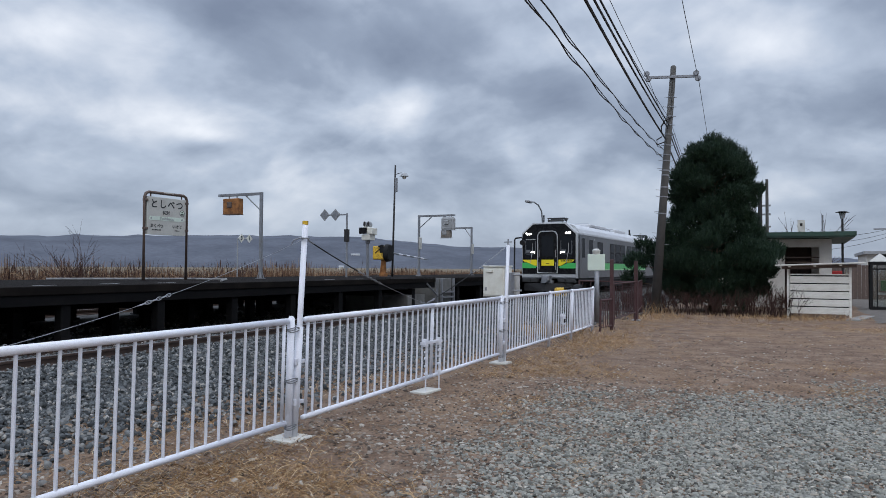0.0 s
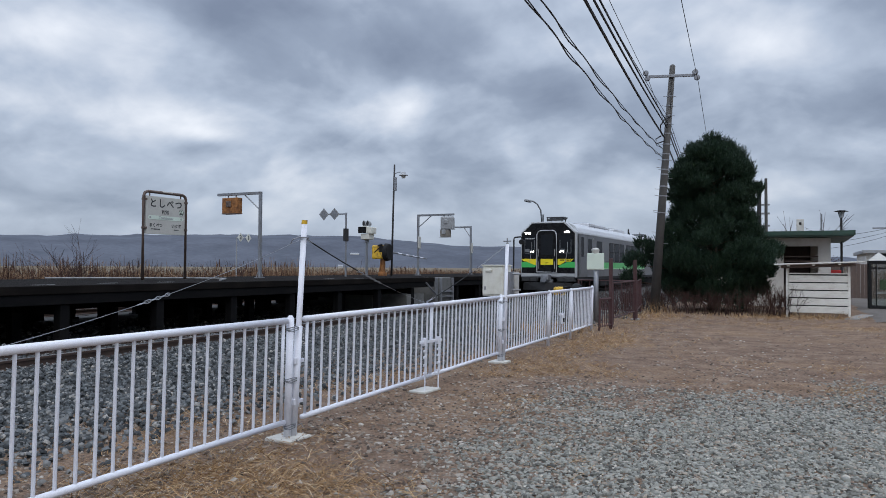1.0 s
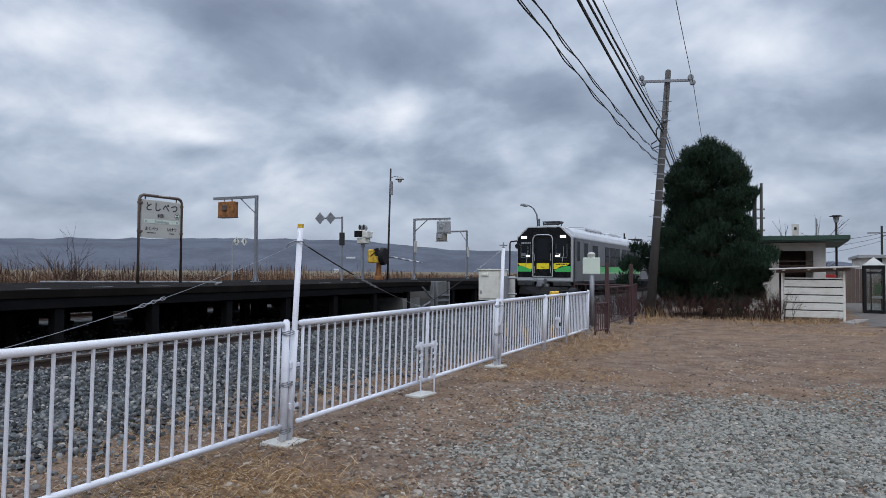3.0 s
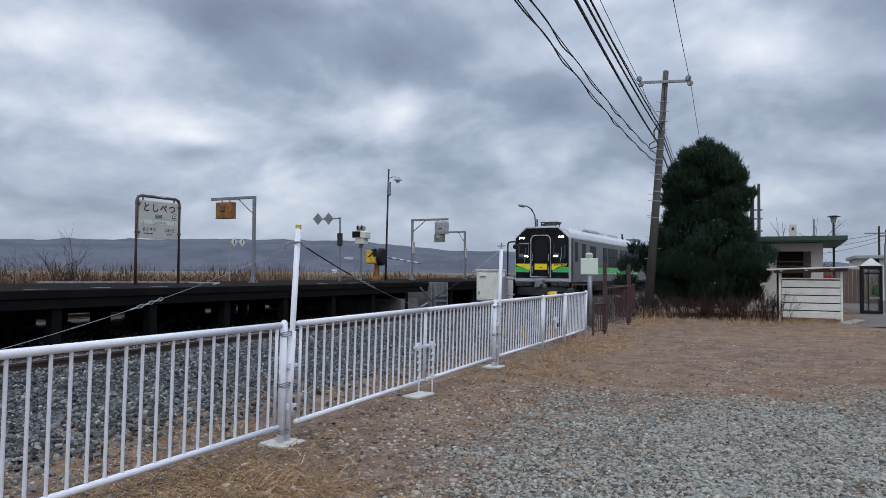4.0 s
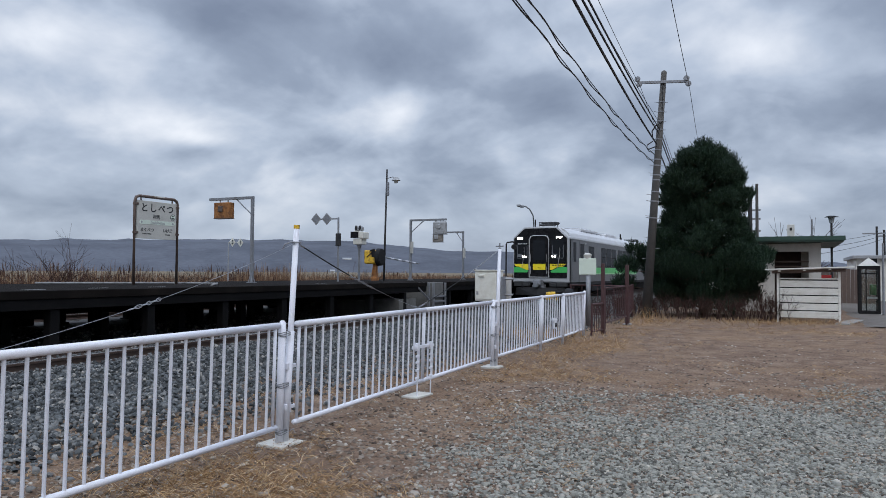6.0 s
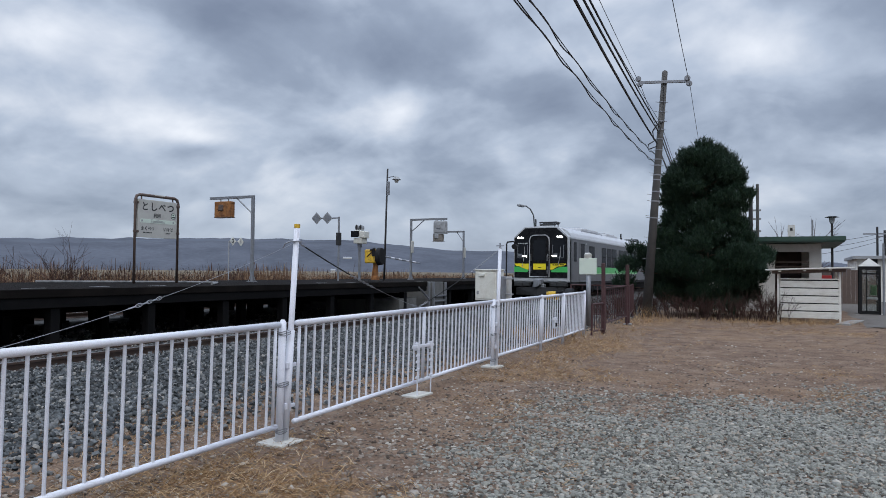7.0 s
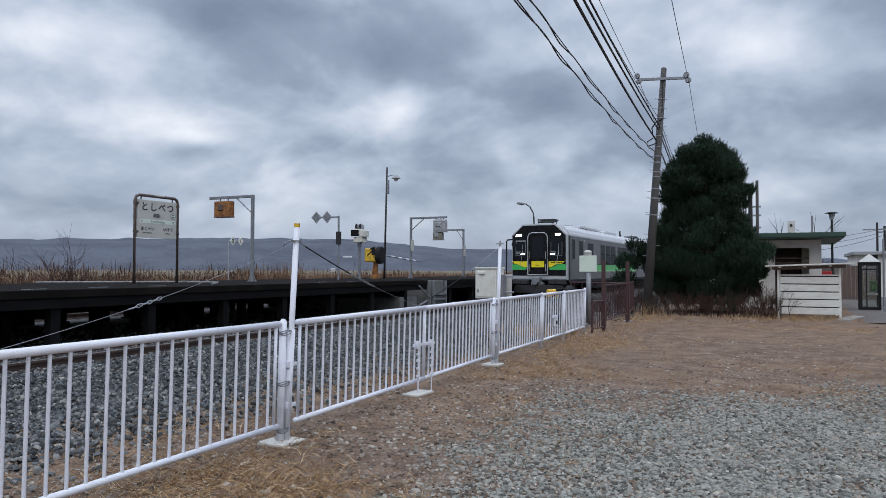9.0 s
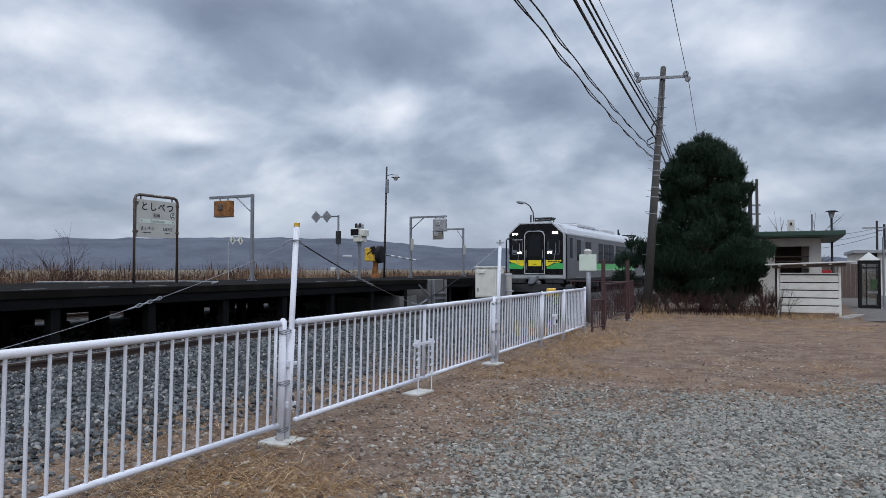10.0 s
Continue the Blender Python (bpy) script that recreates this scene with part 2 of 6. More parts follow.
def tube(bm, pts, r, n=6):
    """A bent pipe through the points."""
    pts = [Vector(p) for p in pts]
    rings = []
    for i, p in enumerate(pts):
        d = (pts[min(i + 1, len(pts) - 1)] - pts[max(i - 1, 0)]).normalized()
        q = d.to_track_quat("Z", "Y")
        rings.append([bm.verts.new(p + q @ Vector((math.cos(k * math.tau / n) * r, math.sin(k * math.tau / n) * r, 0))) for k in range(n)])
    for s, e in zip(rings, rings[1:]):
        for k in range(n):
            bm.faces.new((s[k], s[(k + 1) % n], e[(k + 1) % n], e[k]))
    bm.faces.new(rings[0][::-1])
    bm.faces.new(rings[-1])
    return bm


def extrude_y(bm, outline, y0, y1):
    """A closed outline in x and z, drawn out along y."""
    a = [bm.verts.new((x, y0, z)) for x, z in outline]
    b = [bm.verts.new((x, y1, z)) for x, z in outline]
    n = len(outline)
    for i in range(n):
        bm.faces.new((a[i], a[(i + 1) % n], b[(i + 1) % n], b[i]))
    bm.faces.new(a[::-1])
    bm.faces.new(b)
    bmesh.ops.recalc_face_normals(bm, faces=bm.faces[:])
    return bm


def B():
    return bmesh.new()


def stuff(name, verts, faces, material, label, category, parent=None):
    me = bpy.data.meshes.new(name)
    v = np.asarray(verts, dtype=np.float32).reshape(-1, 3)
    f = np.asarray(faces, dtype=np.int32)
    k = f.shape[1]
    me.vertices.add(len(v))
    me.vertices.foreach_set("co", v.ravel())
    me.loops.add(f.size)
    me.loops.foreach_set("vertex_index", f.ravel())
    me.polygons.add(len(f))
    me.polygons.foreach_set("loop_start", np.arange(0, f.size, k, dtype=np.int32))
    me.polygons.foreach_set("loop_total", np.full(len(f), k, dtype=np.int32))
    me.update(calc_edges=True)
    me.materials.append(material)
    ob = new(name, me)
    if parent is not None:
        ob.parent = parent
    return tagged(ob, label, category, "", "stuff")


def lump(x, y, spots):
    return sum(h * math.exp(-((x - a) ** 2 + (y - b) ** 2) / (s * s)) for a, b, s, h in spots)


# ---- the ground: one sheet to the horizon ----
TRACK_X, RAIL_Z = -11.17, 0.40
FAR_TRACK_X = -20.4


def ground_z(x, y):
    z = 0.02 * noise.noise(Vector((x * 0.7, y * 0.7, 0))) + 0.012 * noise.noise(Vector((x * 2.3, y * 2.3, 4)))
    if -30 < x < 30 and -10 < y < 60:
        z += 0.006 * noise.noise(Vector((x * 9, y * 9, 9)))
    if x < -7.2:
        z -= 0.30 * min(1.0, (-7.2 - x) / 1.6)
    return z


def track_dz(y):
    """The near track falls a little towards the camera's end."""
    return min(0.0, 0.0082 * (y - 34.0))


def ballast_z(x):
    """The ballast bed's height across the track."""
    d = min(abs(x - TRACK_X), abs(x - FAR_TRACK_X))
    top = RAIL_Z - 0.16
    if d < 1.7:
        return top
    return top - (d - 1.7) * 0.065 if d < 4.0 else -0.3


def build_ground():
    def axis(lo, hi, fine_lo, fine_hi, step):
        a = list(np.arange(fine_lo, fine_hi, step))
        s, v = step, fine_lo
        left = []
        while v > lo:
            s *= 1.35
            v -= s
            left.append(v)
        s, v = step, a[-1]
        right = []
        while v < hi:
            s *= 1.35
            v += s
            right.append(v)
        return left[::-1] + a + right
    xs = axis(-2500, 2500, -26, 14, 0.2)
    ys = axis(-300, 2500, 1, 40, 0.2)
    verts = [(x, y, ground_z(x, y)) for y in ys for x in xs]
    w = len(xs)
    faces = [(j * w + i, j * w + i + 1, (j + 1) * w + i + 1, (j + 1) * w + i) for j in range(len(ys) - 1) for i in range(w - 1)]
    me = bpy.data.meshes.new("ground")
    me.from_pydata(verts, [], faces)
    for p in me.polygons:
        p.use_smooth = True
    me.materials.append(EARTH)
    tagged(new("ground", me), "brown packed earth station yard with gravel and dry grass", "ground", kind="structure")


build_ground()


# ---- tracks and platform ----
def build_track(name, cx, y0, y1, label):
    t = thing(name, pose(cx, 0, 0), label, "railway track")
    for s in (-1, 1):
        x = s * 0.5665
        bm = B()
        prof = [(-0.064, -0.153), (0.064, -0.153), (0.064, -0.143), (0.009, -0.118), (0.009, -0.045), (0.034, -0.036), (0.034, -0.006), (0.026, 0.0), (-0.026, 0.0), (-0.034, -0.006), (-0.034, -0.036), (-0.009, -0.045), (-0.009, -0.118), (-0.064, -0.143)]
        extrude_y(bm, [(x + a, RAIL_Z + b) for a, b in prof], y0, 34)
        extrude_y(bm, [(x + a, RAIL_Z + b) for a, b in prof], 34, y1)
        for v in bm.verts:
            v.co.z += track_dz(v.co.y)
        r = part("rail", bm, RAIL_RUST, t, "rust-brown steel rail")
        bm = B()
        box(bm, x - 0.024, x + 0.024, y0, 34, RAIL_Z + 0.001, RAIL_Z + 0.004)
        box(bm, x - 0.024, x + 0.024, 34, y1, RAIL_Z + 0.001, RAIL_Z + 0.004)
        for v in bm.verts:
            v.co.z += track_dz(v.co.y)
        part("running_surface", bm, RAIL_TOP, r, "polished rail head")
    sl = bpy.data.meshes.new("sleeper")
    bm = B()
    box(bm, -1.0, 1.0, -0.1, 0.1, RAIL_Z - 0.30, RAIL_Z - 0.155, 0.01)
    bm.to_mesh(sl)
    bm.free()
    sl.materials.append(DARK_TIMBER)
    y = y0 + 0.3
    while y < min(y1, 90):
        o = new("sleeper", sl)
        o.parent = t
        o.location = (random.uniform(-0.02, 0.02), y, track_dz(y))
        y += 0.62
    return t


build_track("railway_track", TRACK_X, -14, 260, "rusty rails on dark timber sleepers in grey ballast")
build_track("far_railway_track", FAR_TRACK_X, -14, 260, "rusty rails on dark sleepers beyond the platform")

PLAT_Z, PLAT_X0, PLAT_X1 = 1.21, -18.95, -12.57


def build_platform():
    p = thing("platform", pose(0, 0, 0), "dark raised island platform on short posts", "platform", kind="structure")

    def slab(y0, y1):
        bm = B()
        box(bm, PLAT_X0, PLAT_X1, y0, y1, PLAT_Z - 0.16, PLAT_Z, 0.012)
        part("deck", bm, PLATFORM_TOP, p, "dark asphalt platform deck")
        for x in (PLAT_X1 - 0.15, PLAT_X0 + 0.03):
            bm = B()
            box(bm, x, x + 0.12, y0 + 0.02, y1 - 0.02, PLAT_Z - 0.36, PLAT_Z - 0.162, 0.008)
            part("edge_beam", bm, SHADED_TAR, p, "tarred edge beam darkened for the shade under the deck")
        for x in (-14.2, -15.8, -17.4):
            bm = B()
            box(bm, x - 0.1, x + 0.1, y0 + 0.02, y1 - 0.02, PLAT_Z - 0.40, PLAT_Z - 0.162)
            part("bearer", bm, SHADED_TAR, p)
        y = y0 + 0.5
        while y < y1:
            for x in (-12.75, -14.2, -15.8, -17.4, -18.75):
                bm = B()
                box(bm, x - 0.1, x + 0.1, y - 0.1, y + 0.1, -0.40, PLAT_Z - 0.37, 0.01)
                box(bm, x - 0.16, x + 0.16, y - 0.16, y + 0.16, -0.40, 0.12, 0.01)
                part("support_post", bm, SHADED_TAR, p)
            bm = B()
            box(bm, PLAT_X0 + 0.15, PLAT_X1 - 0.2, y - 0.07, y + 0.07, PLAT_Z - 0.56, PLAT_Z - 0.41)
            part("cross_beam", bm, SHADED_TAR, p)
            y += 2.3

    # added dark boards close most of the far side, keeping out light
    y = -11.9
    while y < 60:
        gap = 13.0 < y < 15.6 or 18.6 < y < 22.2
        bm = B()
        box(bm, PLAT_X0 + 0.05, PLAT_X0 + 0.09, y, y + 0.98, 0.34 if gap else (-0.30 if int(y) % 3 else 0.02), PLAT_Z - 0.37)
        part("rear_light_blocker", bm, SHADED_TAR, p)
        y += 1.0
    slab(-12, 24.6)
    slab(26.3, 120)
    # added infill deck over the gap, keeps sky light off the ground beneath
    bm = B()
    box(bm, PLAT_X0, PLAT_X1 - 1.3, 24.602, 26.298, PLAT_Z - 0.16, PLAT_Z - 0.004, 0.012)
    part("deck", bm, PLATFORM_TOP, p, "dark asphalt platform deck")
    # concrete block and step frame between the two decks
    bm = B()
    box(bm, PLAT_X0 + 0.4, PLAT_X1 - 0.05, 25.3, 26.1, -0.40, PLAT_Z - 0.02, 0.02)
    part("concrete_pier", bm, DARK_CONCRETE, p, "pale weathered concrete pier")
    bm = B()
    box(bm, PLAT_X1 - 3, PLAT_X1 - 0.1, 22.6, 23.9, -0.40, 0.62, 0.02)
    part("concrete_block", bm, DARK_CONCRETE, p, "grey concrete footing block")
    bm = B()
    for y in (24.75, 25.15, 26.2):
        box(bm, PLAT_X1 - 0.06, PLAT_X1 + 0.02, y - 0.04, y + 0.04, -0.4, PLAT_Z - 0.03)
    rod(bm, (PLAT_X1 - 0.02, 24.75, 0.55), (PLAT_X1 - 0.02, 23.9, PLAT_Z - 0.2), 0.035)
    box(bm, PLAT_X1 - 0.05, PLAT_X1 + 0.03, 25.15, 26.2, 0.42, 0.48)
    box(bm, PLAT_X1 - 0.05, PLAT_X1 + 0.03, 25.15, 26.2, 0.62, 0.68)
    part("steel_bracing", bm, GALVANISED, p, "galvanised bracing frame")
    # worn pale line along the deck
    bm = B()
    tube(bm, [(-18.6, 12.9, PLAT_Z + 0.03), (-16.2, 15.9, PLAT_Z + 0.03), (-15.05, 16.05, PLAT_Z + 0.02), (-13.6, 14.3, PLAT_Z + 0.02)], 0.03, 6)
    for x, y in ((-13.2, 8.9), (-13.5, 10.6), (-13.4, 12.1), (-13.3, 18.5), (-13.3, 20.2)):
        box(bm, x - 0.05, x + 0.05, y, y + 0.45, PLAT_Z + 0.001, PLAT_Z + 0.006)
    part("edge_line", bm, WORN_LINE, p, "worn white line on the deck")


WORN_LINE = worn("worn_white_line", (0.26, 0.26, 0.26), (0.07, 0.07, 0.07), 0.8, scale=5, amount=0.9)
build_platform()


# ---- the white yard fence ----
FENCE_LEAN = 1.3


def fence_frame(name, a, b, label, n, pitch=0.0, posts=(0, 1), h=1.1, group="white fence panels", cat="fence", low=0.17, r=0.03):
    """A panel from a to b on the ground: two rails and n upright bars."""
    a, b = Vector((*a, 0)), Vector((*b, 0))
    d = b - a
    turn = math.degrees(math.atan2(d.y, d.x))
    t = thing(name, Matrix.Translation(a) @ pose(0, 0, 0, 0, 0, turn) @ pose(0, 0, 0, FENCE_LEAN, 0, 0), label, cat, group)
    L = d.length
    for z in (h, low):
        bm = B()
        rod(bm, (0.03, 0, z), (L - 0.03, 0, z), r if z == h else r * 0.85, n=12)
        for e in (0.03, L - 0.03):
            bmesh.ops.create_uvsphere(bm, u_segments=10, v_segments=6, radius=r * 0.98 if z == h else r * 0.83, matrix=Matrix.Translation((e, 0, z)))
        part("top_rail" if z == h else "bottom_rail", bm, WHITE_PAINT, t, smooth=True)
    me = bpy.data.meshes.new("bar")
    bm = B()
    rod(bm, (0, 0, low), (0, 0, h), 0.0125, n=8, caps=False)
    bm.to_mesh(me)
    bm.free()
    for p in me.polygons:
        p.use_smooth = True
    me.materials.append(WHITE_PAINT)
    for i in range(n):
        o = new("bar", me)
        o.parent = t
        o.location = (L / 2 + pitch * (i - (n - 1) / 2) if pitch else L * (i + 0.5 + random.uniform(-0.02, 0.02)) / n, 0, 0)
    for k in posts:
        bm = B()
        x = 0.07 if k == 0 else L - 0.07
        rod(bm, (x, 0, low), (x, 0, h), 0.015, n=8)
        part("end_bar", bm, WHITE_PAINT, t, smooth=True)
    return t


def fence_post(p, h=1.12, size=0.034, straps=True):
    t = thing("fence_post", pose(p[0], p[1], 0, 0, FENCE_LEAN, 0), "white painted steel fence post with wire ties", "fence post", "white fence posts")
    bm = B()
    rod(bm, (0, 0, -0.05), (0, 0, h), size, n=16)
    part("shaft", bm, WHITE_PAINT, t, smooth=True)
    bm = B()
    rod(bm, (0, 0, h), (0, 0, h + 0.025), size * 0.98, size * 0.5, n=16)
    part("cap", bm, WHITE_PAINT, t)
    if straps:
        bm = B()
        box(bm, -0.15, 0.14, -0.14, 0.19, -0.03, 0.028, 0.012)
        part("footing", bm, PALE_CONCRETE, t, "pale concrete footing slab")
        for z in (0.12, 0.55, 0.72, 1.02, 0.34):
            bm = B()
            if z in (0.34, 0.72):
                box(bm, -0.034, 0.038, 0.04, 0.112, z - 0.03, z + 0.03, 0.006)
                box(bm, -0.005, 0.012, 0.10, 0.21, z - 0.025, z + 0.01, 0.004)
                rod(bm, (0.0, 0.15, z - 0.06), (0.0, 0.15, z + 0.03), 0.011)
                part("hinge", bm, WHITE_PAINT, t)
            else:
                for k in range(3):
                    pts = [(math.cos(u) * 0.042, 0.037 + math.sin(u) * 0.075, z + 0.014 * (k - 1) + 0.008 * math.sin(u * 2 + k)) for u in np.linspace(0, math.tau, 18)]
                    tube(bm, pts, 0.0045, 5)
                tube(bm, [(0.04, 0.10, z), (0.05, 0.14, z + 0.01), (0.06, 0.15, z - 0.015)], 0.0045, 5)
                part("wire_tie", bm, GALVANISED, t, "twisted galvanised wire tie")
    return t


F0, F1, FG, F3, F4, F5, F6 = (-4.10, -0.45), (-4.27, 5.375), (-4.42, 8.43), (-4.57, 11.34), (-4.66, 14.2), (-4.70, 15.9), (-4.80, 18.1)
FM = (-4.18, 2.40)


def lerp2(a, b, u):
    return (a[0] + (b[0] - a[0]) * u, a[1] + (b[1] - a[1]) * u)


def build_fence():
    fence_frame("white_fence", FM, (-4.268, 5.34), "white tubular steel fence panel beside the track", 19, 0.1453)
    fence_frame("white_fence", F0, FM, "white tubular steel fence panel beside the track", 19)
    fence_frame("gate_leaf", (-4.283, 5.58), (-4.425, 8.57), "closed white tubular steel gate leaf", 18, 0.1547, group="white gate leaves", cat="gate")
    fence_frame("gate_leaf", lerp2(FG, F3, 0.015), lerp2(FG, F3, 0.97), "closed white tubular steel gate leaf", 20, group="white gate leaves", cat="gate")
    fence_frame("white_fence", lerp2(F3, F4, 0.03), lerp2(F3, F4, 0.99), "white tubular steel fence panel beside the track", 19)
    fence_frame("wicket_gate", lerp2(F4, F5, 0.03), lerp2(F4, F5, 0.97), "narrow closed white steel wicket gate", 9, cat="gate", group="white gate leaves")
    fence_frame("white_fence", lerp2(F5, F6, 0.03), F6, "white tubular steel fence panel beside the track", 14)
    fence_post(F1)
    fence_post(F3)
    fence_post(F4, straps=False, size=0.03)
    fence_post(F5, straps=False, size=0.03)
    fence_post(F6, straps=False, size=0.035, h=1.13)
    # bolt and foot of the double gate
    t = thing("gate_latch", pose(FG[0] + 0.03, FG[1], 0, 0, FENCE_LEAN, 90), "white steel drop bolt latch on the gate", "latch")
    bm = B()
    box(bm, -0.32, 0.27, -0.045, -0.02, 0.61, 0.65, 0.006)
    part("latch_bar", bm, WHITE_PAINT, t)
    for x in (-0.2, 0.18):
        bm = B()
        rod(bm, (x, -0.045, -0.02), (x, -0.045, 0.68), 0.009)
        part("drop_bolt", bm, WHITE_PAINT, t)
        bm = B()
        box(bm, x - 0.03, x + 0.03, -0.06, -0.015, 0.58, 0.68, 0.006)
        part("bracket", bm, WHITE_PAINT, t)
        for z in (0.22, 0.32, 0.42, 0.50):
            bm = B()
            box(bm, x - 0.03, x + 0.03, -0.06, -0.03, z, z + 0.03, 0.004)
            part("bolt_guide", bm, WHITE_PAINT, t)
    bm = B()
    box(bm, -0.22, 0.2, -0.12, 0.12, -0.04, 0.02, 0.01)
    tagged(part("gate_stop_slab", bm, PALE_CONCRETE), "pale concrete slab under the gate bolt", "concrete slab").matrix_basis = pose(FG[0] + 0.03, FG[1] - 0.1, 0, 0, 0, 87)
    wx, wy = lerp2(F4, F5, 0.5)
    t = thing("wicket_latch", pose(wx + 0.02, wy, 0, 0, FENCE_LEAN, 90), "white steel latch box on the wicket gate", "latch")
    bm = B()
    box(bm, -0.16, 0.16, -0.05, -0.015, 0.57, 0.63, 0.006)
    box(bm, -0.05, 0.05, -0.06, -0.012, 0.40, 0.60, 0.008)
    part("latch_plate", bm, WHITE_PAINT, t)
    bm = B()
    box(bm, -0.03, 0.03, -0.085, -0.055, 0.44, 0.52, 0.008)
    part("padlock", bm, BLACK_RUBBER, t, "small dark padlock")
    # leaning white pipe and slimmer one, with stay wires
    t = thing("gate_mast", pose(F1[0] + 0.005, F1[1] + 0.075, 0), "leaning white pipe mast with yellow cap, tied to fence post", "mast")
    bm = B()
    top = Vector((0.065, 0.06, 2.0))
    rod(bm, (0, 0, 0.02), top, 0.027, n=16)
    rod(bm, (0, 0, 0.02), top * 0.52, 0.037, 0.036, n=16)
    part("pipe", bm, WHITE_PAINT, t, smooth=True)
    bm = B()
    rod(bm, top, top + Vector((0.002, 0, 0.035)), 0.028, n=16)
    part("cap", bm, SIGNAL_YELLOW, t, "yellow end cap")
    bm = B()
    tube(bm, [top + Vector((math.cos(u) * 0.042, math.sin(u) * 0.042, -0.13)) for u in np.linspace(0, math.tau, 14)], 0.008, 5)
    tube(bm, [top + Vector((-0.03, -0.02, -0.12)), top + Vector((-0.09, -0.06, -0.15)), top + Vector((-0.12, -0.05, -0.19))], 0.006, 5)
    part("wire_tie", bm, GALVANISED, t)
    mast = Vector((F1[0] + 0.005, F1[1] + 0.075, 0)) + top + Vector((0, 0, -0.13))
    t = thing("gate_mast", pose(F3[0] + 0.03, F3[1] + 0.1, 0), "slim white steel mast tied to fence post", "mast")
    bm = B()
    rod(bm, (0, 0, 0.02), (0.02, 0.12, 2.0), 0.03, n=14)
    part("pipe", bm, WHITE_PAINT, t, smooth=True)
    bm = B()
    rod(bm, (0.02, 0.12, 2.0), (0.02, 0.12, 2.1), 0.012)
    rod(bm, (-0.05, 0.12, 2.05), (0.09, 0.12, 2.05), 0.01)
    bmesh.ops.create_uvsphere(bm, u_segments=8, v_segments=6, radius=0.03, matrix=Matrix.Translation((0.02, 0.12, 2.0)))
    part("eye_bolt", bm, GALVANISED, t)
    mast2 = Vector((F3[0] + 0.05, F3[1] + 0.22, 2.0))
    gate_top = Vector((FG[0], FG[1] - 0.05, 1.13))
    left_foot = Vector((FM[0], FM[1] + 0.22, 1.12))

    def stay(name, a, b, sag, dark, links, label):
        t = thing(name, pose(0, 0, 0), label, "stay wire", "gate stay wires")
        def at(u):
            return a.lerp(b, u) - Vector((0, 0, sag * 4 * u * (1 - u)))
        bm = B()
        tube(bm, [at(u) for u in np.linspace(0, 1, 24)], 0.0022, 5)
        part("wire", bm, GALVANISED, t)
        if dark:
            bm = B()
            tube(bm, [at(u) for u in np.linspace(dark[0], dark[1], 14)], 0.0065, 6)
            part("sleeve", bm, BLACK_RUBBER, t, "black rubber sleeve")
        for u0, u1, k in links:
            bm = B()
            for i in range(k):
                u = u0 + (u1 - u0) * (i + 0.5) / k
                p, d = at(u), (at(u + 0.005) - at(u)).normalized()
                q = d.to_track_quat("X", "Z" if i % 2 else "Y").to_matrix().to_4x4()
                h = (at(u1) - at(u0)).length / k * 0.58
                tube(bm, [Matrix.Translation(p) @ q @ Vector((math.cos(w) * h, math.sin(w) * 0.011, 0)) for w in np.linspace(0, math.tau, 13)], 0.0034, 5)
            part("chain_links", bm, GALVANISED, t, "small steel chain and turnbuckle")

    stay("stay_wire", mast, left_foot, 0.06, None, [(0.56, 0.62, 4), (0.62, 0.66, 2), (0.985, 0.999, 2)], "sagging steel stay wire with turnbuckle")
    stay("stay_wire", mast, gate_top, 0.05, (0.05, 0.36), [(0.0, 0.05, 2), (0.36, 0.56, 12), (0.93, 0.99, 3)], "steel stay wire with black sleeve and chain")
    stay("stay_wire", mast2, gate_top, 0.04, (0.5, 0.9), [(0.05, 0.42, 14), (0.92, 0.99, 3)], "steel stay wire with black sleeve and chain")


build_fence()


# ---- the train ----
GLASS_DARK = worn("dark_train_glass", (0.012, 0.014, 0.017), (0.02, 0.022, 0.025), 0.08, scale=2, amount=0.3, bump=0.0, spec=0.18)
SIDE_GLASS = worn("dark_side_glass", (0.014, 0.015, 0.017), (0.03, 0.03, 0.032), 0.15, scale=2, amount=0.3, bump=0.0, spec=0.015)
CAB_INSIDE = worn("cab_interior_grey", (0.16, 0.17, 0.18), (0.08, 0.08, 0.085), 0.6, scale=5, amount=0.5)
LIGHT_GREEN = worn("train_light_green", (0.30, 0.62, 0.30), (0.25, 0.5, 0.25), 0.35, scale=4, amount=0.3, bump=0.0)
GREY_STEEL = worn("grey_underframe_steel", (0.045, 0.046, 0.048), (0.03, 0.028, 0.026), 0.6, scale=5, amount=0.6, spec=0.2)
HEADLIGHT = glowing("headlight", (1.0, 0.97, 0.86), 14.0)
SOFT_METAL = worn("pale_trim_metal", (0.46, 0.47, 0.48), (0.34, 0.33, 0.32), 0.45, 0.1, scale=6, amount=0.3)
TRAIN_Y = 34.0


def plate(bm, pts, y, depth):
    """A flat plate with the outline pts in x and z, its front at y."""
    return extrude_y(bm, pts, y, y + depth)


def rect(x0, x1, z0, z1):
    return [(x0, z0), (x1, z0), (x1, z1), (x0, z1)]


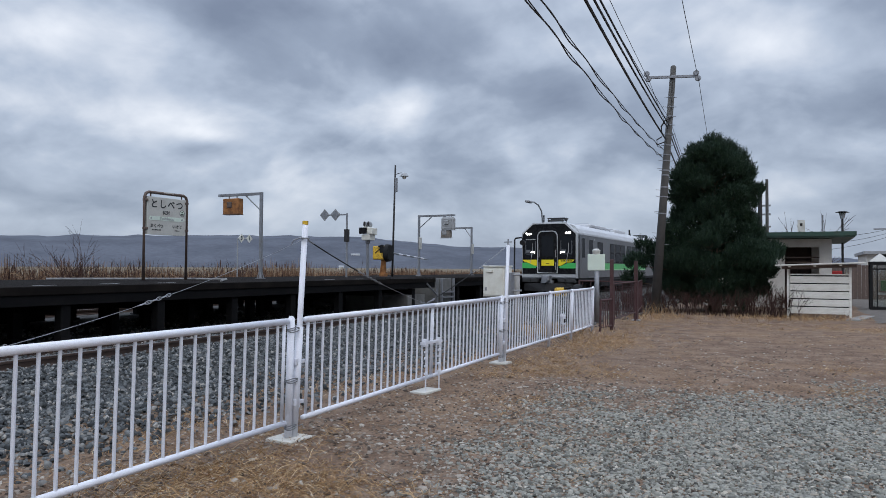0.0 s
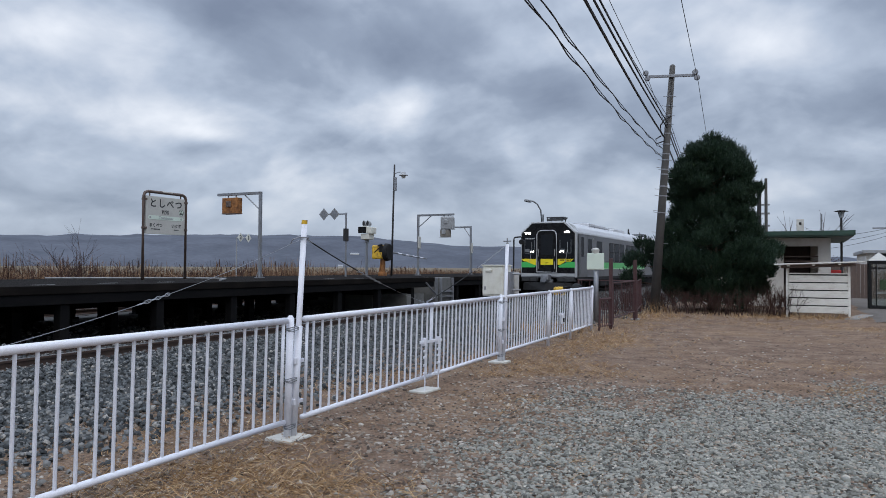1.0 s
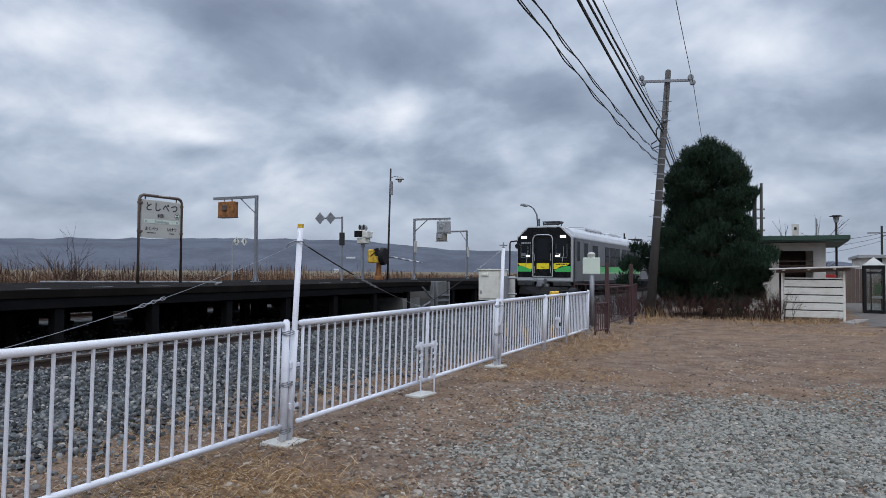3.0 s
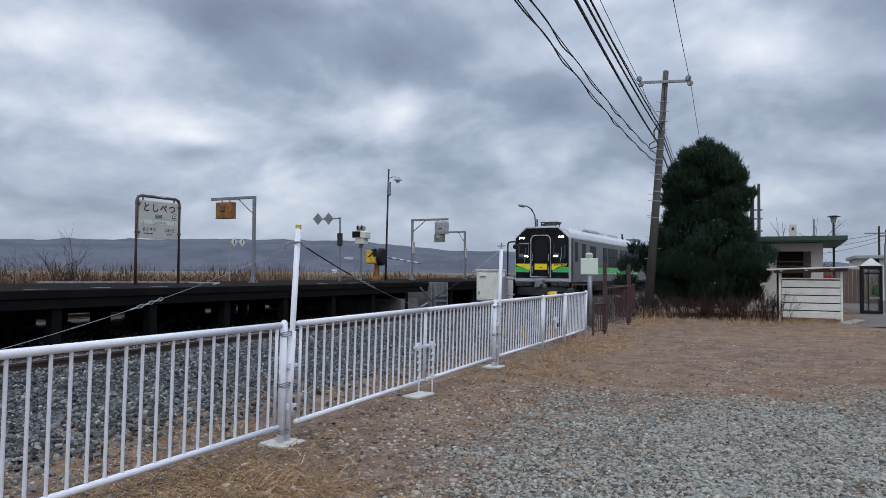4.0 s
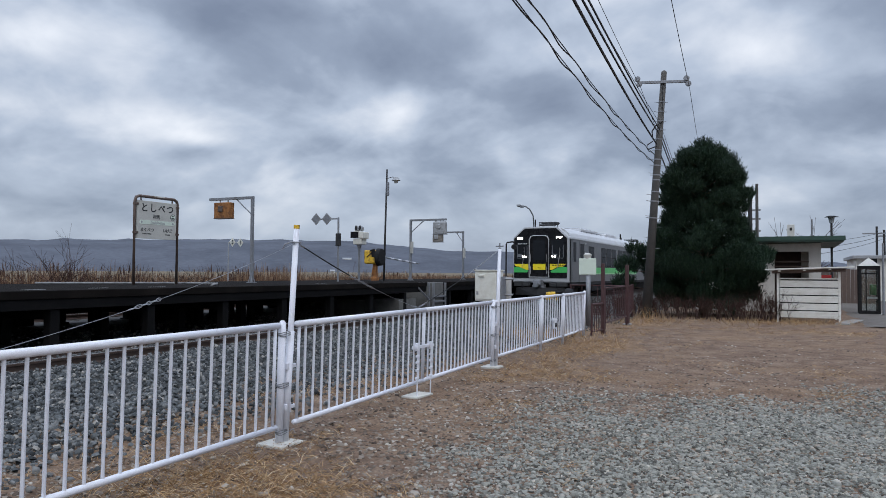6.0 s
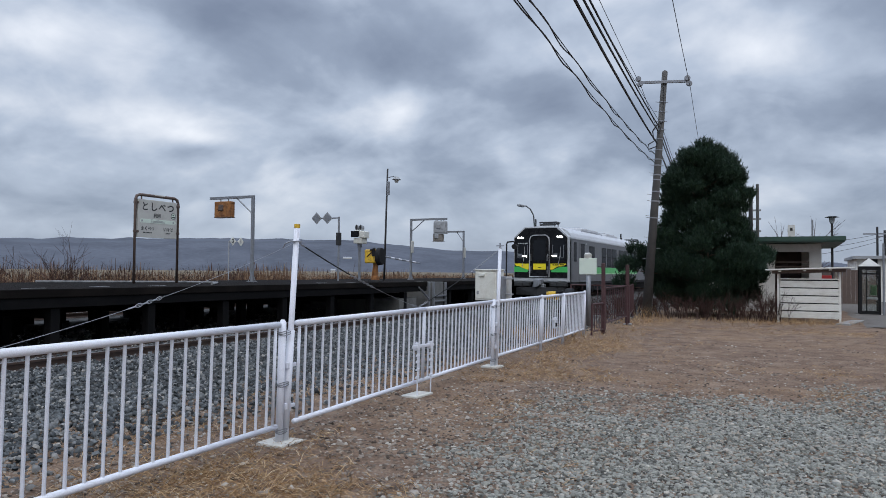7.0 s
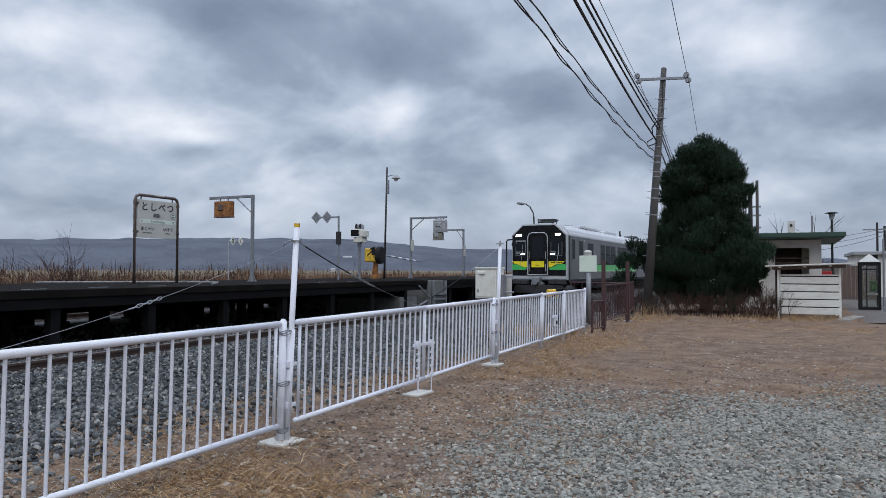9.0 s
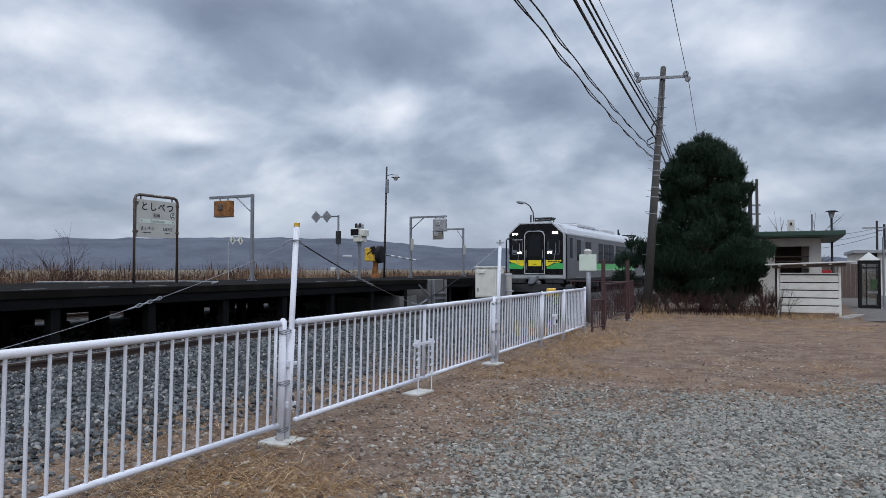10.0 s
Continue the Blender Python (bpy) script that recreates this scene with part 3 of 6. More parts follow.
def build_car(name, label, lights):
    c = thing(name, pose(TRACK_X, TRAIN_Y, RAIL_Z), label, "train car", "train cars")
    side = [(-1.40, 0.74), (1.40, 0.74), (1.40, 2.86)]
    roof = [(1.39, 2.97), (1.30, 3.16), (1.08, 3.34), (0.7, 3.46), (0.3, 3.50), (-0.3, 3.50), (-0.7, 3.46), (-1.08, 3.34), (-1.30, 3.16), (-1.39, 2.97)]
    bm = B()
    extrude_y(bm, side + [(-1.40, 2.86)], 0.30, 20.0)
    body = part("body", bm, STEEL_SILVER, c, "brushed stainless steel body")
    bm = B()
    extrude_y(bm, [(1.40, 2.86)] + roof + [(-1.40, 2.86)], 0.45, 20.0)
    roof_ob = part("roof", bm, ROOF_SILVER, c, "pale grey curved roof")
    # front: a silver hood round a black face
    hood = [(-1.40, 0.74), (1.40, 0.74), (1.40, 2.93), (0.84, 3.44), (-0.84, 3.44), (-1.40, 2.93)]
    bm = B()
    extrude_y(bm, hood, 0.0, 0.5)
    bmesh.ops.bevel(bm, geom=[e for e in bm.edges if abs(e.verts[0].co.y) < 0.01 and abs(e.verts[1].co.y) < 0.01], offset=0.04, segments=2, affect="EDGES")
    hood_ob = part("front_hood", bm, SOFT_METAL, c, "silver front hood")
    face = [(-1.35, 0.93), (1.35, 0.93), (1.35, 2.88), (0.80, 3.38), (-0.80, 3.38), (-1.35, 2.88)]
    bm = B()
    plate(bm, face, -0.012, 0.05)
    f = part("cab_face", bm, BLACK_GLOSS, c, "glossy black cab face")
    for x0, x1 in ((-1.24, -0.62), (0.56, 1.22)):
        bm = B()
        plate(bm, rect(x0, x1, 1.78, 2.80), -0.018, 0.03)
        bmesh.ops.bevel(bm, geom=bm.edges[:], offset=0.012, segments=2, affect="EDGES")
        part("windscreen", bm, GLASS_DARK, f, "dark windscreen glass")
        bm = B()
        for x in (x0 + 0.06, x1 - 0.05):
            box(bm, x - 0.012, x + 0.012, -0.024, -0.016, 1.95, 2.55)
        box(bm, x0 + 0.06, x1 - 0.05, -0.024, -0.016, 1.90, 1.925)
        box(bm, x0 + 0.08, x0 + 0.3, -0.024, -0.016, 1.98, 2.12)
        part("cab_fitting", bm, CAB_INSIDE, f)
        bm = B()
        xm = (x0 + x1) / 2
        rod(bm, (xm, -0.05, 1.45), (xm + 0.12, -0.05, 2.12), 0.010)
        rod(bm, (xm + 0.12, -0.045, 1.95), (xm + 0.12, -0.045, 2.45), 0.008)
        part("wiper", bm, SOFT_METAL, f)
    # gangway door in its raised frame
    bm = B()
    outline = [(-0.55, 0.98), (-0.55, 2.82), (-0.47, 2.97), (-0.34, 3.02), (0.24, 3.02), (0.37, 2.97), (0.45, 2.82), (0.45, 0.98)]
    tube(bm, [(x, -0.05, z) for x, z in outline + outline[:1]], 0.028, 6)
    part("door_frame", bm, SOFT_METAL, f, "pale metal door frame")
    bm = B()
    plate(bm, [(-0.53, 1.0), (0.43, 1.0), (0.43, 2.8), (0.3, 2.99), (-0.4, 2.99), (-0.53, 2.8)], -0.03, 0.03)
    d = part("gangway_door", bm, BLACK_GLOSS, f, "black gangway door")
    bm = B()
    plate(bm, rect(-0.36, 0.26, 1.80, 2.80), -0.036, 0.02)
    bmesh.ops.bevel(bm, geom=bm.edges[:], offset=0.006, segments=1, affect="EDGES")
    box(bm, -0.1, 0.02, -0.04, -0.034, 1.85, 2.35)
    part("door_window", bm, GLASS_DARK, f, "dark door window")
    for z in (1.15, 1.75):
        for x in (0.36, -0.47):
            bm = B()
            rod(bm, (x, -0.07, z), (x, -0.07, z + 0.35), 0.012)
            part("door_grip", bm, SOFT_METAL, f)
    # stripes: yellow above green, with slanted inner ends
    for pts, mat, nm in (
        ([(-1.36, 1.63), (-0.60, 1.63), (-0.60, 1.34), (-0.72, 1.34), (-1.12, 1.50), (-1.24, 1.50)], YELLOW, "yellow_stripe"),
        ([(-1.36, 1.21), (-0.68, 1.21), (-0.60, 1.30), (-1.10, 1.48), (-1.36, 1.48)], GREEN, "green_stripe"),
        (rect(-0.36, 0.28, 1.34, 1.63), YELLOW, "yellow_stripe"),
        ([(0.50, 1.63), (1.30, 1.63), (1.16, 1.50), (0.90, 1.50), (0.62, 1.34), (0.50, 1.34)], YELLOW, "yellow_stripe"),
        ([(0.58, 1.21), (1.36, 1.21), (1.36, 1.48), (1.0, 1.48), (0.52, 1.28)], GREEN, "green_stripe"),
    ):
        bm = B()
        plate(bm, pts, -0.042 if abs(pts[0][0]) < 0.4 else -0.020, 0.012)
        part(nm, bm, mat, f)
    bm = B()
    for k in range(5):
        box(bm, 0.62 + k * 0.12, 0.71 + k * 0.12, -0.026, -0.019, 1.545, 1.60)
    part("lettering_bars", bm, BLACK_GLOSS, f, "dark bars of lettering")
    bm = B()
    for k in range(6):
        box(bm, -1.16 + k * 0.085, -1.10 + k * 0.085, -0.026, -0.019, 2.60, 2.655)
    part("number_bars", bm, SOFT_METAL, f, "pale bars of small lettering")
    bm = B()
    box(bm, -0.12, 0.04, -0.046, -0.04, 1.42, 1.45)
    part("door_plate", bm, BLACK_RUBBER, f)
    # lamps
    for x, z in ((-1.02, 2.90), (0.98, 2.93), (-0.80, 1.99), (0.70, 1.99)):
        bm = B()
        w, h = (0.17, 0.078) if z > 2.5 else (0.13, 0.055)
        box(bm, x - w, x + w, -0.045, -0.014, z - h - 0.02, z + h + 0.02, 0.01)
        hl = part("headlight", bm, BLACK_RUBBER, f)
        bm = B()
        for s in (-1, 1):
            box(bm, x + s * w * 0.46 - w * 0.36, x + s * w * 0.46 + w * 0.36, -0.052, -0.044, z - h * 0.6, z + h * 0.6, 0.006)
        part("lens", bm, HEADLIGHT if lights else GLASS_DARK, hl, "lit white headlight lens" if lights else "")
    # buffer beam, coupler, snow plough
    bm = B()
    box(bm, -1.40, 1.40, 0.0, 0.4, 0.70, 0.738, 0.01)
    box(bm, -1.34, -0.5, -0.08, 0.2, 0.52, 0.70, 0.02)
    box(bm, 0.5, 1.34, -0.08, 0.2, 0.52, 0.70, 0.02)
    part("buffer_beam", bm, GREY_STEEL, c)
    bm = B()
    box(bm, -0.24, 0.16, -0.42, 0.1, 0.58, 0.86, 0.04)
    box(bm, -0.34, 0.26, -0.22, 0.1, 0.44, 0.62, 0.03)
    rod(bm, (-0.04, -0.5, 0.62), (-0.04, -0.2, 0.62), 0.12, 0.16)
    part("coupler", bm, GALVANISED, c, "grey steel coupler")
    bm = B()
    for s in (-1, 1):
        v = [bm.verts.new(p) for p in ((0, -0.62, 0.10), (s * 1.25, -0.12, 0.10), (s * 1.25, 0.0, 0.48), (0, -0.35, 0.48), (0, -0.58, 0.10), (s * 1.25, -0.06, 0.10), (s * 1.25, 0.06, 0.48), (0, -0.29, 0.48))]
        for q in ((0, 1, 2, 3), (7, 6, 5, 4), (0, 4, 5, 1), (1, 5, 6, 2), (2, 6, 7, 3), (3, 7, 4, 0)):
            bm.faces.new([v[i] for i in q])
    bmesh.ops.recalc_face_normals(bm, faces=bm.faces[:])
    part("snow_plough", bm, BLACK_RUBBER, c, "black snow plough")
    bm = B()
    for x in (-0.9, -0.55, 0.5, 0.85):
        tube(bm, [(x, -0.1, 0.7), (x + 0.03, -0.16, 0.5), (x + 0.12, -0.12, 0.35), (x + 0.2, 0.0, 0.4)], 0.022, 6)
    part("brake_hose", bm, BLACK_RUBBER, c)
    # flank: doors, windows, stripes
    for s in (1, -1):
        xo = s * 1.40

        def flat(nm, y0, y1, z0, z1, mat, proud, lab="", parent=None, bevel=0.0):
            bm = B()
            a, b = sorted((xo - s * 0.02, xo + s * proud))
            box(bm, a, b, y0, y1, z0, z1, bevel)
            return part(nm, bm, mat, parent or c, lab)

        crew = flat("crew_door", 0.80, 1.58, 0.86, 2.84, STEEL_SILVER, 0.008)
        flat("door_window", 0.95, 1.44, 1.75, 2.72, SIDE_GLASS, 0.013, parent=crew)
        for y0 in (2.05, 17.0):
            dr = flat("passenger_door", y0, y0 + 1.1, 0.80, 2.84, STEEL_SILVER, 0.010, bevel=0.004)
            flat("door_window", y0 + 0.18, y0 + 0.92, 1.62, 2.68, SIDE_GLASS, 0.016, parent=dr, bevel=0.003)
            flat("door_step", y0 - 0.05, y0 + 1.15, 0.74, 0.80, GALVANISED, 0.05)
        for y0, w in ((4.0, 1.05), (6.8, 0.92), (8.05, 1.05), (9.35, 1.1), (11.2, 1.1), (12.55, 1.1), (13.9, 1.1), (15.3, 1.1)):
            fr = flat("window", y0 - 0.06, y0 + w + 0.06, 1.56, 2.62, BLACK_RUBBER, 0.006, bevel=0.003)
            if y0 > 4:
                flat("lower_pane", y0, y0 + w, 1.60, 2.06, SIDE_GLASS, 0.012, parent=fr)
                flat("upper_pane", y0, y0 + w, 2.12, 2.58, SIDE_GLASS, 0.012, parent=fr)
            else:
                flat("pane", y0, y0 + w, 2.0, 2.58, SIDE_GLASS, 0.012, parent=fr)
        flat("green_band", 5.0, 16.8, 1.20, 1.50, GREEN, 0.005)
        flat("light_green_band", 5.0, 16.8, 1.13, 1.194, LIGHT_GREEN, 0.005)
        flat("window_band", 5.9, 16.5, 1.515, 1.555, BLACK_RUBBER, 0.004)
        flat("gutter", 0.4, 19.9, 2.87, 2.90, SOFT_METAL, 0.02)
        flat("side_lamp", 3.2, 3.3, 2.66, 2.76, SOFT_METAL, 0.03)
        flat("sole_bar", 0.4, 19.8, 0.60, 0.738, UNDERFRAME, -0.03)
        for z in (0.98, 1.05):
            flat("flank_rib", 2.95, 16.9, z, z + 0.018, STEEL_SILVER, 0.006)
    # roof gear
    bm = B()
    for x in (-0.42, 0.34):
        rod(bm, (x, 1.2, 3.74), (x, 1.8, 3.74), 0.025)
        for y in (1.2, 1.8):
            rod(bm, (x, y, 3.44), (x, y, 3.74), 0.022)
    for y in (1.2, 1.5, 1.8):
        rod(bm, (-0.46, y, 3.74), (0.45, y, 3.74), 0.03)
    rod(bm, (-0.45, 1.25, 3.62), (0.4, 1.25, 3.62), 0.05)
    bmesh.ops.create_uvsphere(bm, u_segments=10, v_segments=6, radius=0.09, matrix=Matrix.Translation((0.48, 1.3, 3.68)))
    part("roof_rack", bm, GREY_STEEL, c, "grey antenna frame")
    bm = B()
    rod(bm, (-0.72, 1.4, 3.28), (-0.72, 1.4, 3.92), 0.035)
    part("aerial", bm, BLACK_RUBBER, c)
    bm = B()
    rod(bm, (0.6, 15.5, 3.3), (0.6, 15.5, 3.85), 0.05)
    part("aerial", bm, BLACK_RUBBER, c)
    for y0, y1, z in ((4.5, 8.2, 3.62), (10.2, 13.2, 3.6)):
        bm = B()
        box(bm, -0.85, 0.85, y0, y1, 3.2, z, 0.06)
        unit = part("cooling_unit", bm, ROOF_SILVER, c)
        bm = B()
        for k in range(8):
            y = y0 + 0.2 + k * (y1 - y0 - 0.4) / 7
            box(bm, -0.7, 0.7, y - 0.05, y + 0.05, z, z + 0.03)
        part("louvre", bm, GALVANISED, unit)
    bm = B()
    for x in (0.98,):
        rod(bm, (x, 4.0, 3.44), (x, 8.4, 3.44), 0.02)
        for k in range(5):
            rod(bm, (x, 4.0 + 1.1 * k, 3.2), (x, 4.0 + 1.1 * k, 3.44), 0.018)
    part("roof_rail", bm, GALVANISED, c)
    # underside
    for y0, y1, z0 in ((5.2, 7.4, 0.22), (7.8, 10.6, 0.18), (11.0, 13.6, 0.25)):
        bm = B()
        box(bm, -1.25, 1.25, y0, y1, z0, 0.60, 0.03)
        for k in range(4):
            box(bm, 1.25, 1.28, y0 + 0.15 + k * 0.5, y0 + 0.5 + k * 0.5, z0 + 0.08, 0.54, 0.006)
        part("equipment_case", bm, UNDERFRAME, c, "dark grey equipment case")
    for yb in (3.1, 16.9):
        bm = B()
        for s in (-1, 1):
            box(bm, s * 0.86 - 0.07, s * 0.86 + 0.07, yb - 1.5, yb + 1.5, 0.40, 0.58, 0.02)
            for yy in (-1.05, 1.05):
                box(bm, s * 0.9 - 0.11, s * 0.9 + 0.11, yb + yy - 0.17, yb + yy + 0.17, 0.28, 0.58, 0.03)
            rod(bm, (s * 0.9, yb, 0.42), (s * 0.9, yb, 0.70), 0.16)
        box(bm, -0.85, 0.85, yb - 0.3, yb + 0.3, 0.36, 0.62, 0.02)
        part("bogie_frame", bm, UNDERFRAME, c)
        for yy in (-1.05, 1.05):
            bm = B()
            for s in (-1, 1):
                rod(bm, (s * 0.52, 0, 0), (s * 0.64, 0, 0), 0.425, n=28)
                rod(bm, (s * 0.485, 0, 0), (s * 0.52, 0, 0), 0.45, n=28)
            rod(bm, (-0.7, 0, 0), (0.7, 0, 0), 0.075)
            for k in range(4):
                a = k * math.pi / 2
                rod(bm, (0.60, math.cos(a) * 0.26, math.sin(a) * 0.26), (0.655, math.cos(a) * 0.26, math.sin(a) * 0.26), 0.05)
            w = part("wheelset", bm, RAIL_RUST, c, "brown steel wheelset")
            w.location = (0, yb + yy, 0.432)
            WHEELS.append(w)
    return c


WHEELS = []
TRAIN = build_car("railcar", "silver diesel railcar with black, yellow and green front, headlights lit", True)
TRAIN_TAIL = build_car("trailing_railcar", "silver diesel railcar coupled behind the first", False)


# ---- writing ----
INK = worn("black_ink", (0.02, 0.02, 0.022), (0.04, 0.04, 0.04), 0.6, scale=8, amount=0.3, bump=0.0)
GREY_INK = worn("grey_ink", (0.35, 0.36, 0.36), (0.28, 0.28, 0.28), 0.6, scale=8, amount=0.3, bump=0.0)
BOARD_WHITE = worn("sign_white", (0.50, 0.49, 0.45), (0.36, 0.34, 0.30), 0.5, scale=4, amount=0.5, bump=0.05)
BOARD_GREEN = worn("sign_pale_green", (0.62, 0.70, 0.60), (0.5, 0.56, 0.5), 0.5, scale=4, amount=0.4, bump=0.0)
BROWN_PAINT = worn("dark_brown_paint", (0.11, 0.075, 0.06), (0.05, 0.038, 0.032), 0.6, scale=10, amount=0.6)
MAROON = worn("maroon_paint", (0.052, 0.018, 0.019), (0.085, 0.05, 0.046), 0.65, scale=14, amount=0.8, bump=0.2)
CREAM = worn("cream_enamel", (0.68, 0.67, 0.60), (0.45, 0.40, 0.32), 0.45, scale=5, amount=0.5)
GREY_PAINT = worn("weathered_grey_paint", (0.30, 0.31, 0.32), (0.20, 0.18, 0.16), 0.6, scale=8, amount=0.5)


def words(text, size, m, parent, name="lettering", material=None, weight=0.0):
    """Text as a thin raised mesh, centred on m, its face along m's z axis."""
    cu = bpy.data.curves.new(name, "FONT")
    cu.body, cu.size, cu.extrude, cu.offset = text, size, 0.0015, weight
    cu.align_x, cu.align_y = "CENTER", "CENTER"
    tmp = new(name, cu)
    dg = bpy.context.evaluated_depsgraph_get()
    me = bpy.data.meshes.new_from_object(tmp.evaluated_get(dg))
    bpy.data.objects.remove(tmp)
    me.materials.clear()
    me.materials.append(material or INK)
    ob = new(name, me)
    ob.parent = parent
    ob.matrix_basis = m
    return ob


def build_station_sign():
    """Runs along the track, its face towards the near track. Local x is the track's direction."""
    t = thing("station_sign", pose(-16.0, 13.91, PLAT_Z, 0, 0, 90), "weathered station name board in a dark bent-pipe frame", "sign")
    W, H = 1.50, 2.42
    bm = B()
    pts = [(0, 0, 0), (0, 0, H - 0.14), (0.04, 0, H - 0.04), (0.14, 0, H), (W - 0.14, 0, H), (W - 0.04, 0, H - 0.04), (W, 0, H - 0.14), (W, 0, 0)]
    tube(bm, pts, 0.042, 10)
    part("frame", bm, BROWN_PAINT, t, "dark brown bent-pipe frame", smooth=True)
    bm = B()
    box(bm, 0.06, W - 0.06, -0.03, 0.03, 1.26, 2.30, 0.008)
    b = part("board", bm, BOARD_WHITE, t, "off-white enamel name board")
    for z in (1.42, 2.2):
        for x in (0.03, W - 0.03):
            bm = B()
            box(bm, x - 0.06, x + 0.06, -0.048, 0.048, z - 0.03, z + 0.03, 0.006)
            part("clamp", bm, BROWN_PAINT, t)
    for x in (0.2, W - 0.2):
        bm = B()
        rod(bm, (x, 0, 2.28), (x, 0, H), 0.02)
        part("hanger", bm, BROWN_PAINT, t)
    bm = B()
    box(bm, W * 0.42, W * 0.66, -0.04, 0.04, H - 0.005, H + 0.045, 0.01)
    part("lamp_stub", bm, BOARD_WHITE, t)

    def face(x, z, dy=0.032):
        return pose(x, -dy, z, 90, 0, 0)

    for i, ch in enumerate("としべつ"):
        words(ch, 0.26, face(0.30 + i * 0.30, 2.10), t, weight=0.006)
    words("利別", 0.125, face(0.72, 1.87), t, weight=0.003)
    bm = B()
    plate(bm, [(0.12, 1.70), (0.16, 1.66), (W - 0.16, 1.66), (W - 0.10, 1.715), (W - 0.16, 1.77), (0.16, 1.77)], -0.036, 0.004)
    part("name_band", bm, BOARD_GREEN, t, "pale green arrow band")
    words("Toshibetsu", 0.115, face(0.75, 1.715, 0.038), t, material=GREY_INK, weight=0.002)
    words("まくべつ", 0.115, face(0.40, 1.50), t, weight=0.003)
    words("いけだ", 0.115, face(1.12, 1.50), t, weight=0.003)
    bm = B()
    for x0, n in ((0.24, 7), (1.04, 4)):
        for k in range(n):
            box(bm, x0 + k * 0.045, x0 + k * 0.045 + 0.032, -0.034, -0.031, 1.38, 1.41)
    part("small_lettering_bars", bm, INK, t)
    bm = B()
    rod(bm, (1.30, -0.036, 1.90), (1.30, -0.03, 1.90), 0.085, n=24)
    badge = part("number_badge", bm, BOARD_GREEN, t, "round station number badge")
    bm = B()
    tube(bm, [(1.30 + math.cos(a) * 0.085, -0.036, 1.90 + math.sin(a) * 0.085) for a in np.linspace(0, math.tau, 25)], 0.006, 5)
    box(bm, 1.27, 1.33, -0.039, -0.035, 1.92, 1.95)
    box(bm, 1.25, 1.35, -0.039, -0.035, 1.85, 1.89)
    part("badge_rim", bm, INK, badge)
    for x in (0.20, W - 0.2):
        bm = B()
        rod(bm, (x, -0.041, 1.715), (x, -0.036, 1.715), 0.03, n=14)
        part("band_dot", bm, GREY_INK, t)
    return t


def gallows(x, y, h, reach, label, boxes, brace=True):
    """A steel post with an arm across the platform; boxes hang from the arm."""
    t = thing("platform_sign_post", pose(x, y, PLAT_Z), label, "sign post", "platform sign posts")
    s = 1 if reach > 0 else -1
    bm = B()
    box(bm, -0.045, 0.045, -0.045, 0.045, 0, h, 0.006)
    part("post", bm, GALVANISED, t)
    bm = B()
    box(bm, -0.12, 0.12, -0.12, 0.12, 0.0, 0.02)
    for k in range(4):
        a = math.radians(45 + 90 * k)
        rod(bm, (0.1 * math.cos(a), 0.1 * math.sin(a), 0.02), (0.1 * math.cos(a), 0.1 * math.sin(a), 0.05), 0.014)
        rod(bm, (0.11 * math.cos(a), 0.11 * math.sin(a), 0.02), (0.03 * math.cos(a), 0.03 * math.sin(a), 0.28), 0.012)
    part("base_plate", bm, GALVANISED, t)
    bm = B()
    box(bm, min(0, reach), max(0.05, reach) if s > 0 else 0.05, -0.04, 0.04, h - 0.09, h, 0.006)
    part("arm", bm, GALVANISED, t)
    if reach > -1.5:
        bm = B()
        box(bm, 0.05, 0.09, -0.12, 0.12, h * 0.44, h * 0.44 + 0.55, 0.01)
        part("side_plate", bm, BOARD_WHITE, t, "pale plate on the post")
    if brace:
        bm = B()
        rod(bm, (0, 0, h - 0.62), (reach * 0.38, 0, h - 0.06), 0.022)
        part("brace", bm, GALVANISED, t)
    for bx, bw, bt, z0, z1, mat, lab in boxes:
        bm = B()
        box(bm, bx - bw / 2, bx + bw / 2, -bt, bt, z0, z1, 0.02 if mat is RUSTY_BOX else 0.075)
        b = part("lamp_box", bm, mat, t, lab)
        bm = B()
        for k in (-1, 1):
            rod(bm, (bx + k * bw * 0.25, 0, z1), (bx + k * bw * 0.25, 0, h - 0.08), 0.02)
        part("hanger", bm, GALVANISED, b)
        bm = B()
        box(bm, bx - 0.15, bx + 0.06, -bt - 0.03, -bt + 0.005, (z0 + z1) / 2 - 0.04, (z0 + z1) / 2 + 0.16, 0.02)
        box(bm, bx - bw / 2 - 0.004, bx + bw / 2 + 0.004, -bt - 0.004, bt + 0.004, z0 + 0.004, z0 + 0.03)
        part("stain_plate", bm, BROWN_PAINT if mat is RUSTY_BOX else GREY_PAINT, b)
    return t


BROWN_GREY = worn("brown_grey_sheet", (0.21, 0.19, 0.165), (0.08, 0.065, 0.055), 0.7, scale=7, amount=0.6)
RUSTY_BOX = worn("rusted_orange_sheet", (0.30, 0.125, 0.035), (0.11, 0.045, 0.02), 0.8, scale=7, amount=0.8, bump=0.2, spread=(0.4, 0.65))
build_station_sign()
gallows(-16.0, 18.63, 2.85, -1.85, "galvanised gallows post with a rusted orange lamp box", [(-1.22, 0.68, 0.12, 2.13, 2.68, RUSTY_BOX, "rusted orange sheet-metal box")])
gallows(-16.0, 29.57, 2.83, 1.85, "galvanised gallows post with a grey hanging lamp box", [(1.52, 0.66, 0.12, 2.10, 2.70, GREY_PAINT, "weathered grey lamp box"), (1.42, 0.52, 0.10, 1.74, 2.12, BROWN_GREY, "small brown-grey sign box")])
gallows(-16.0, 35.52, 2.6, -1.05, "slim galvanised gallows post on the platform", [])


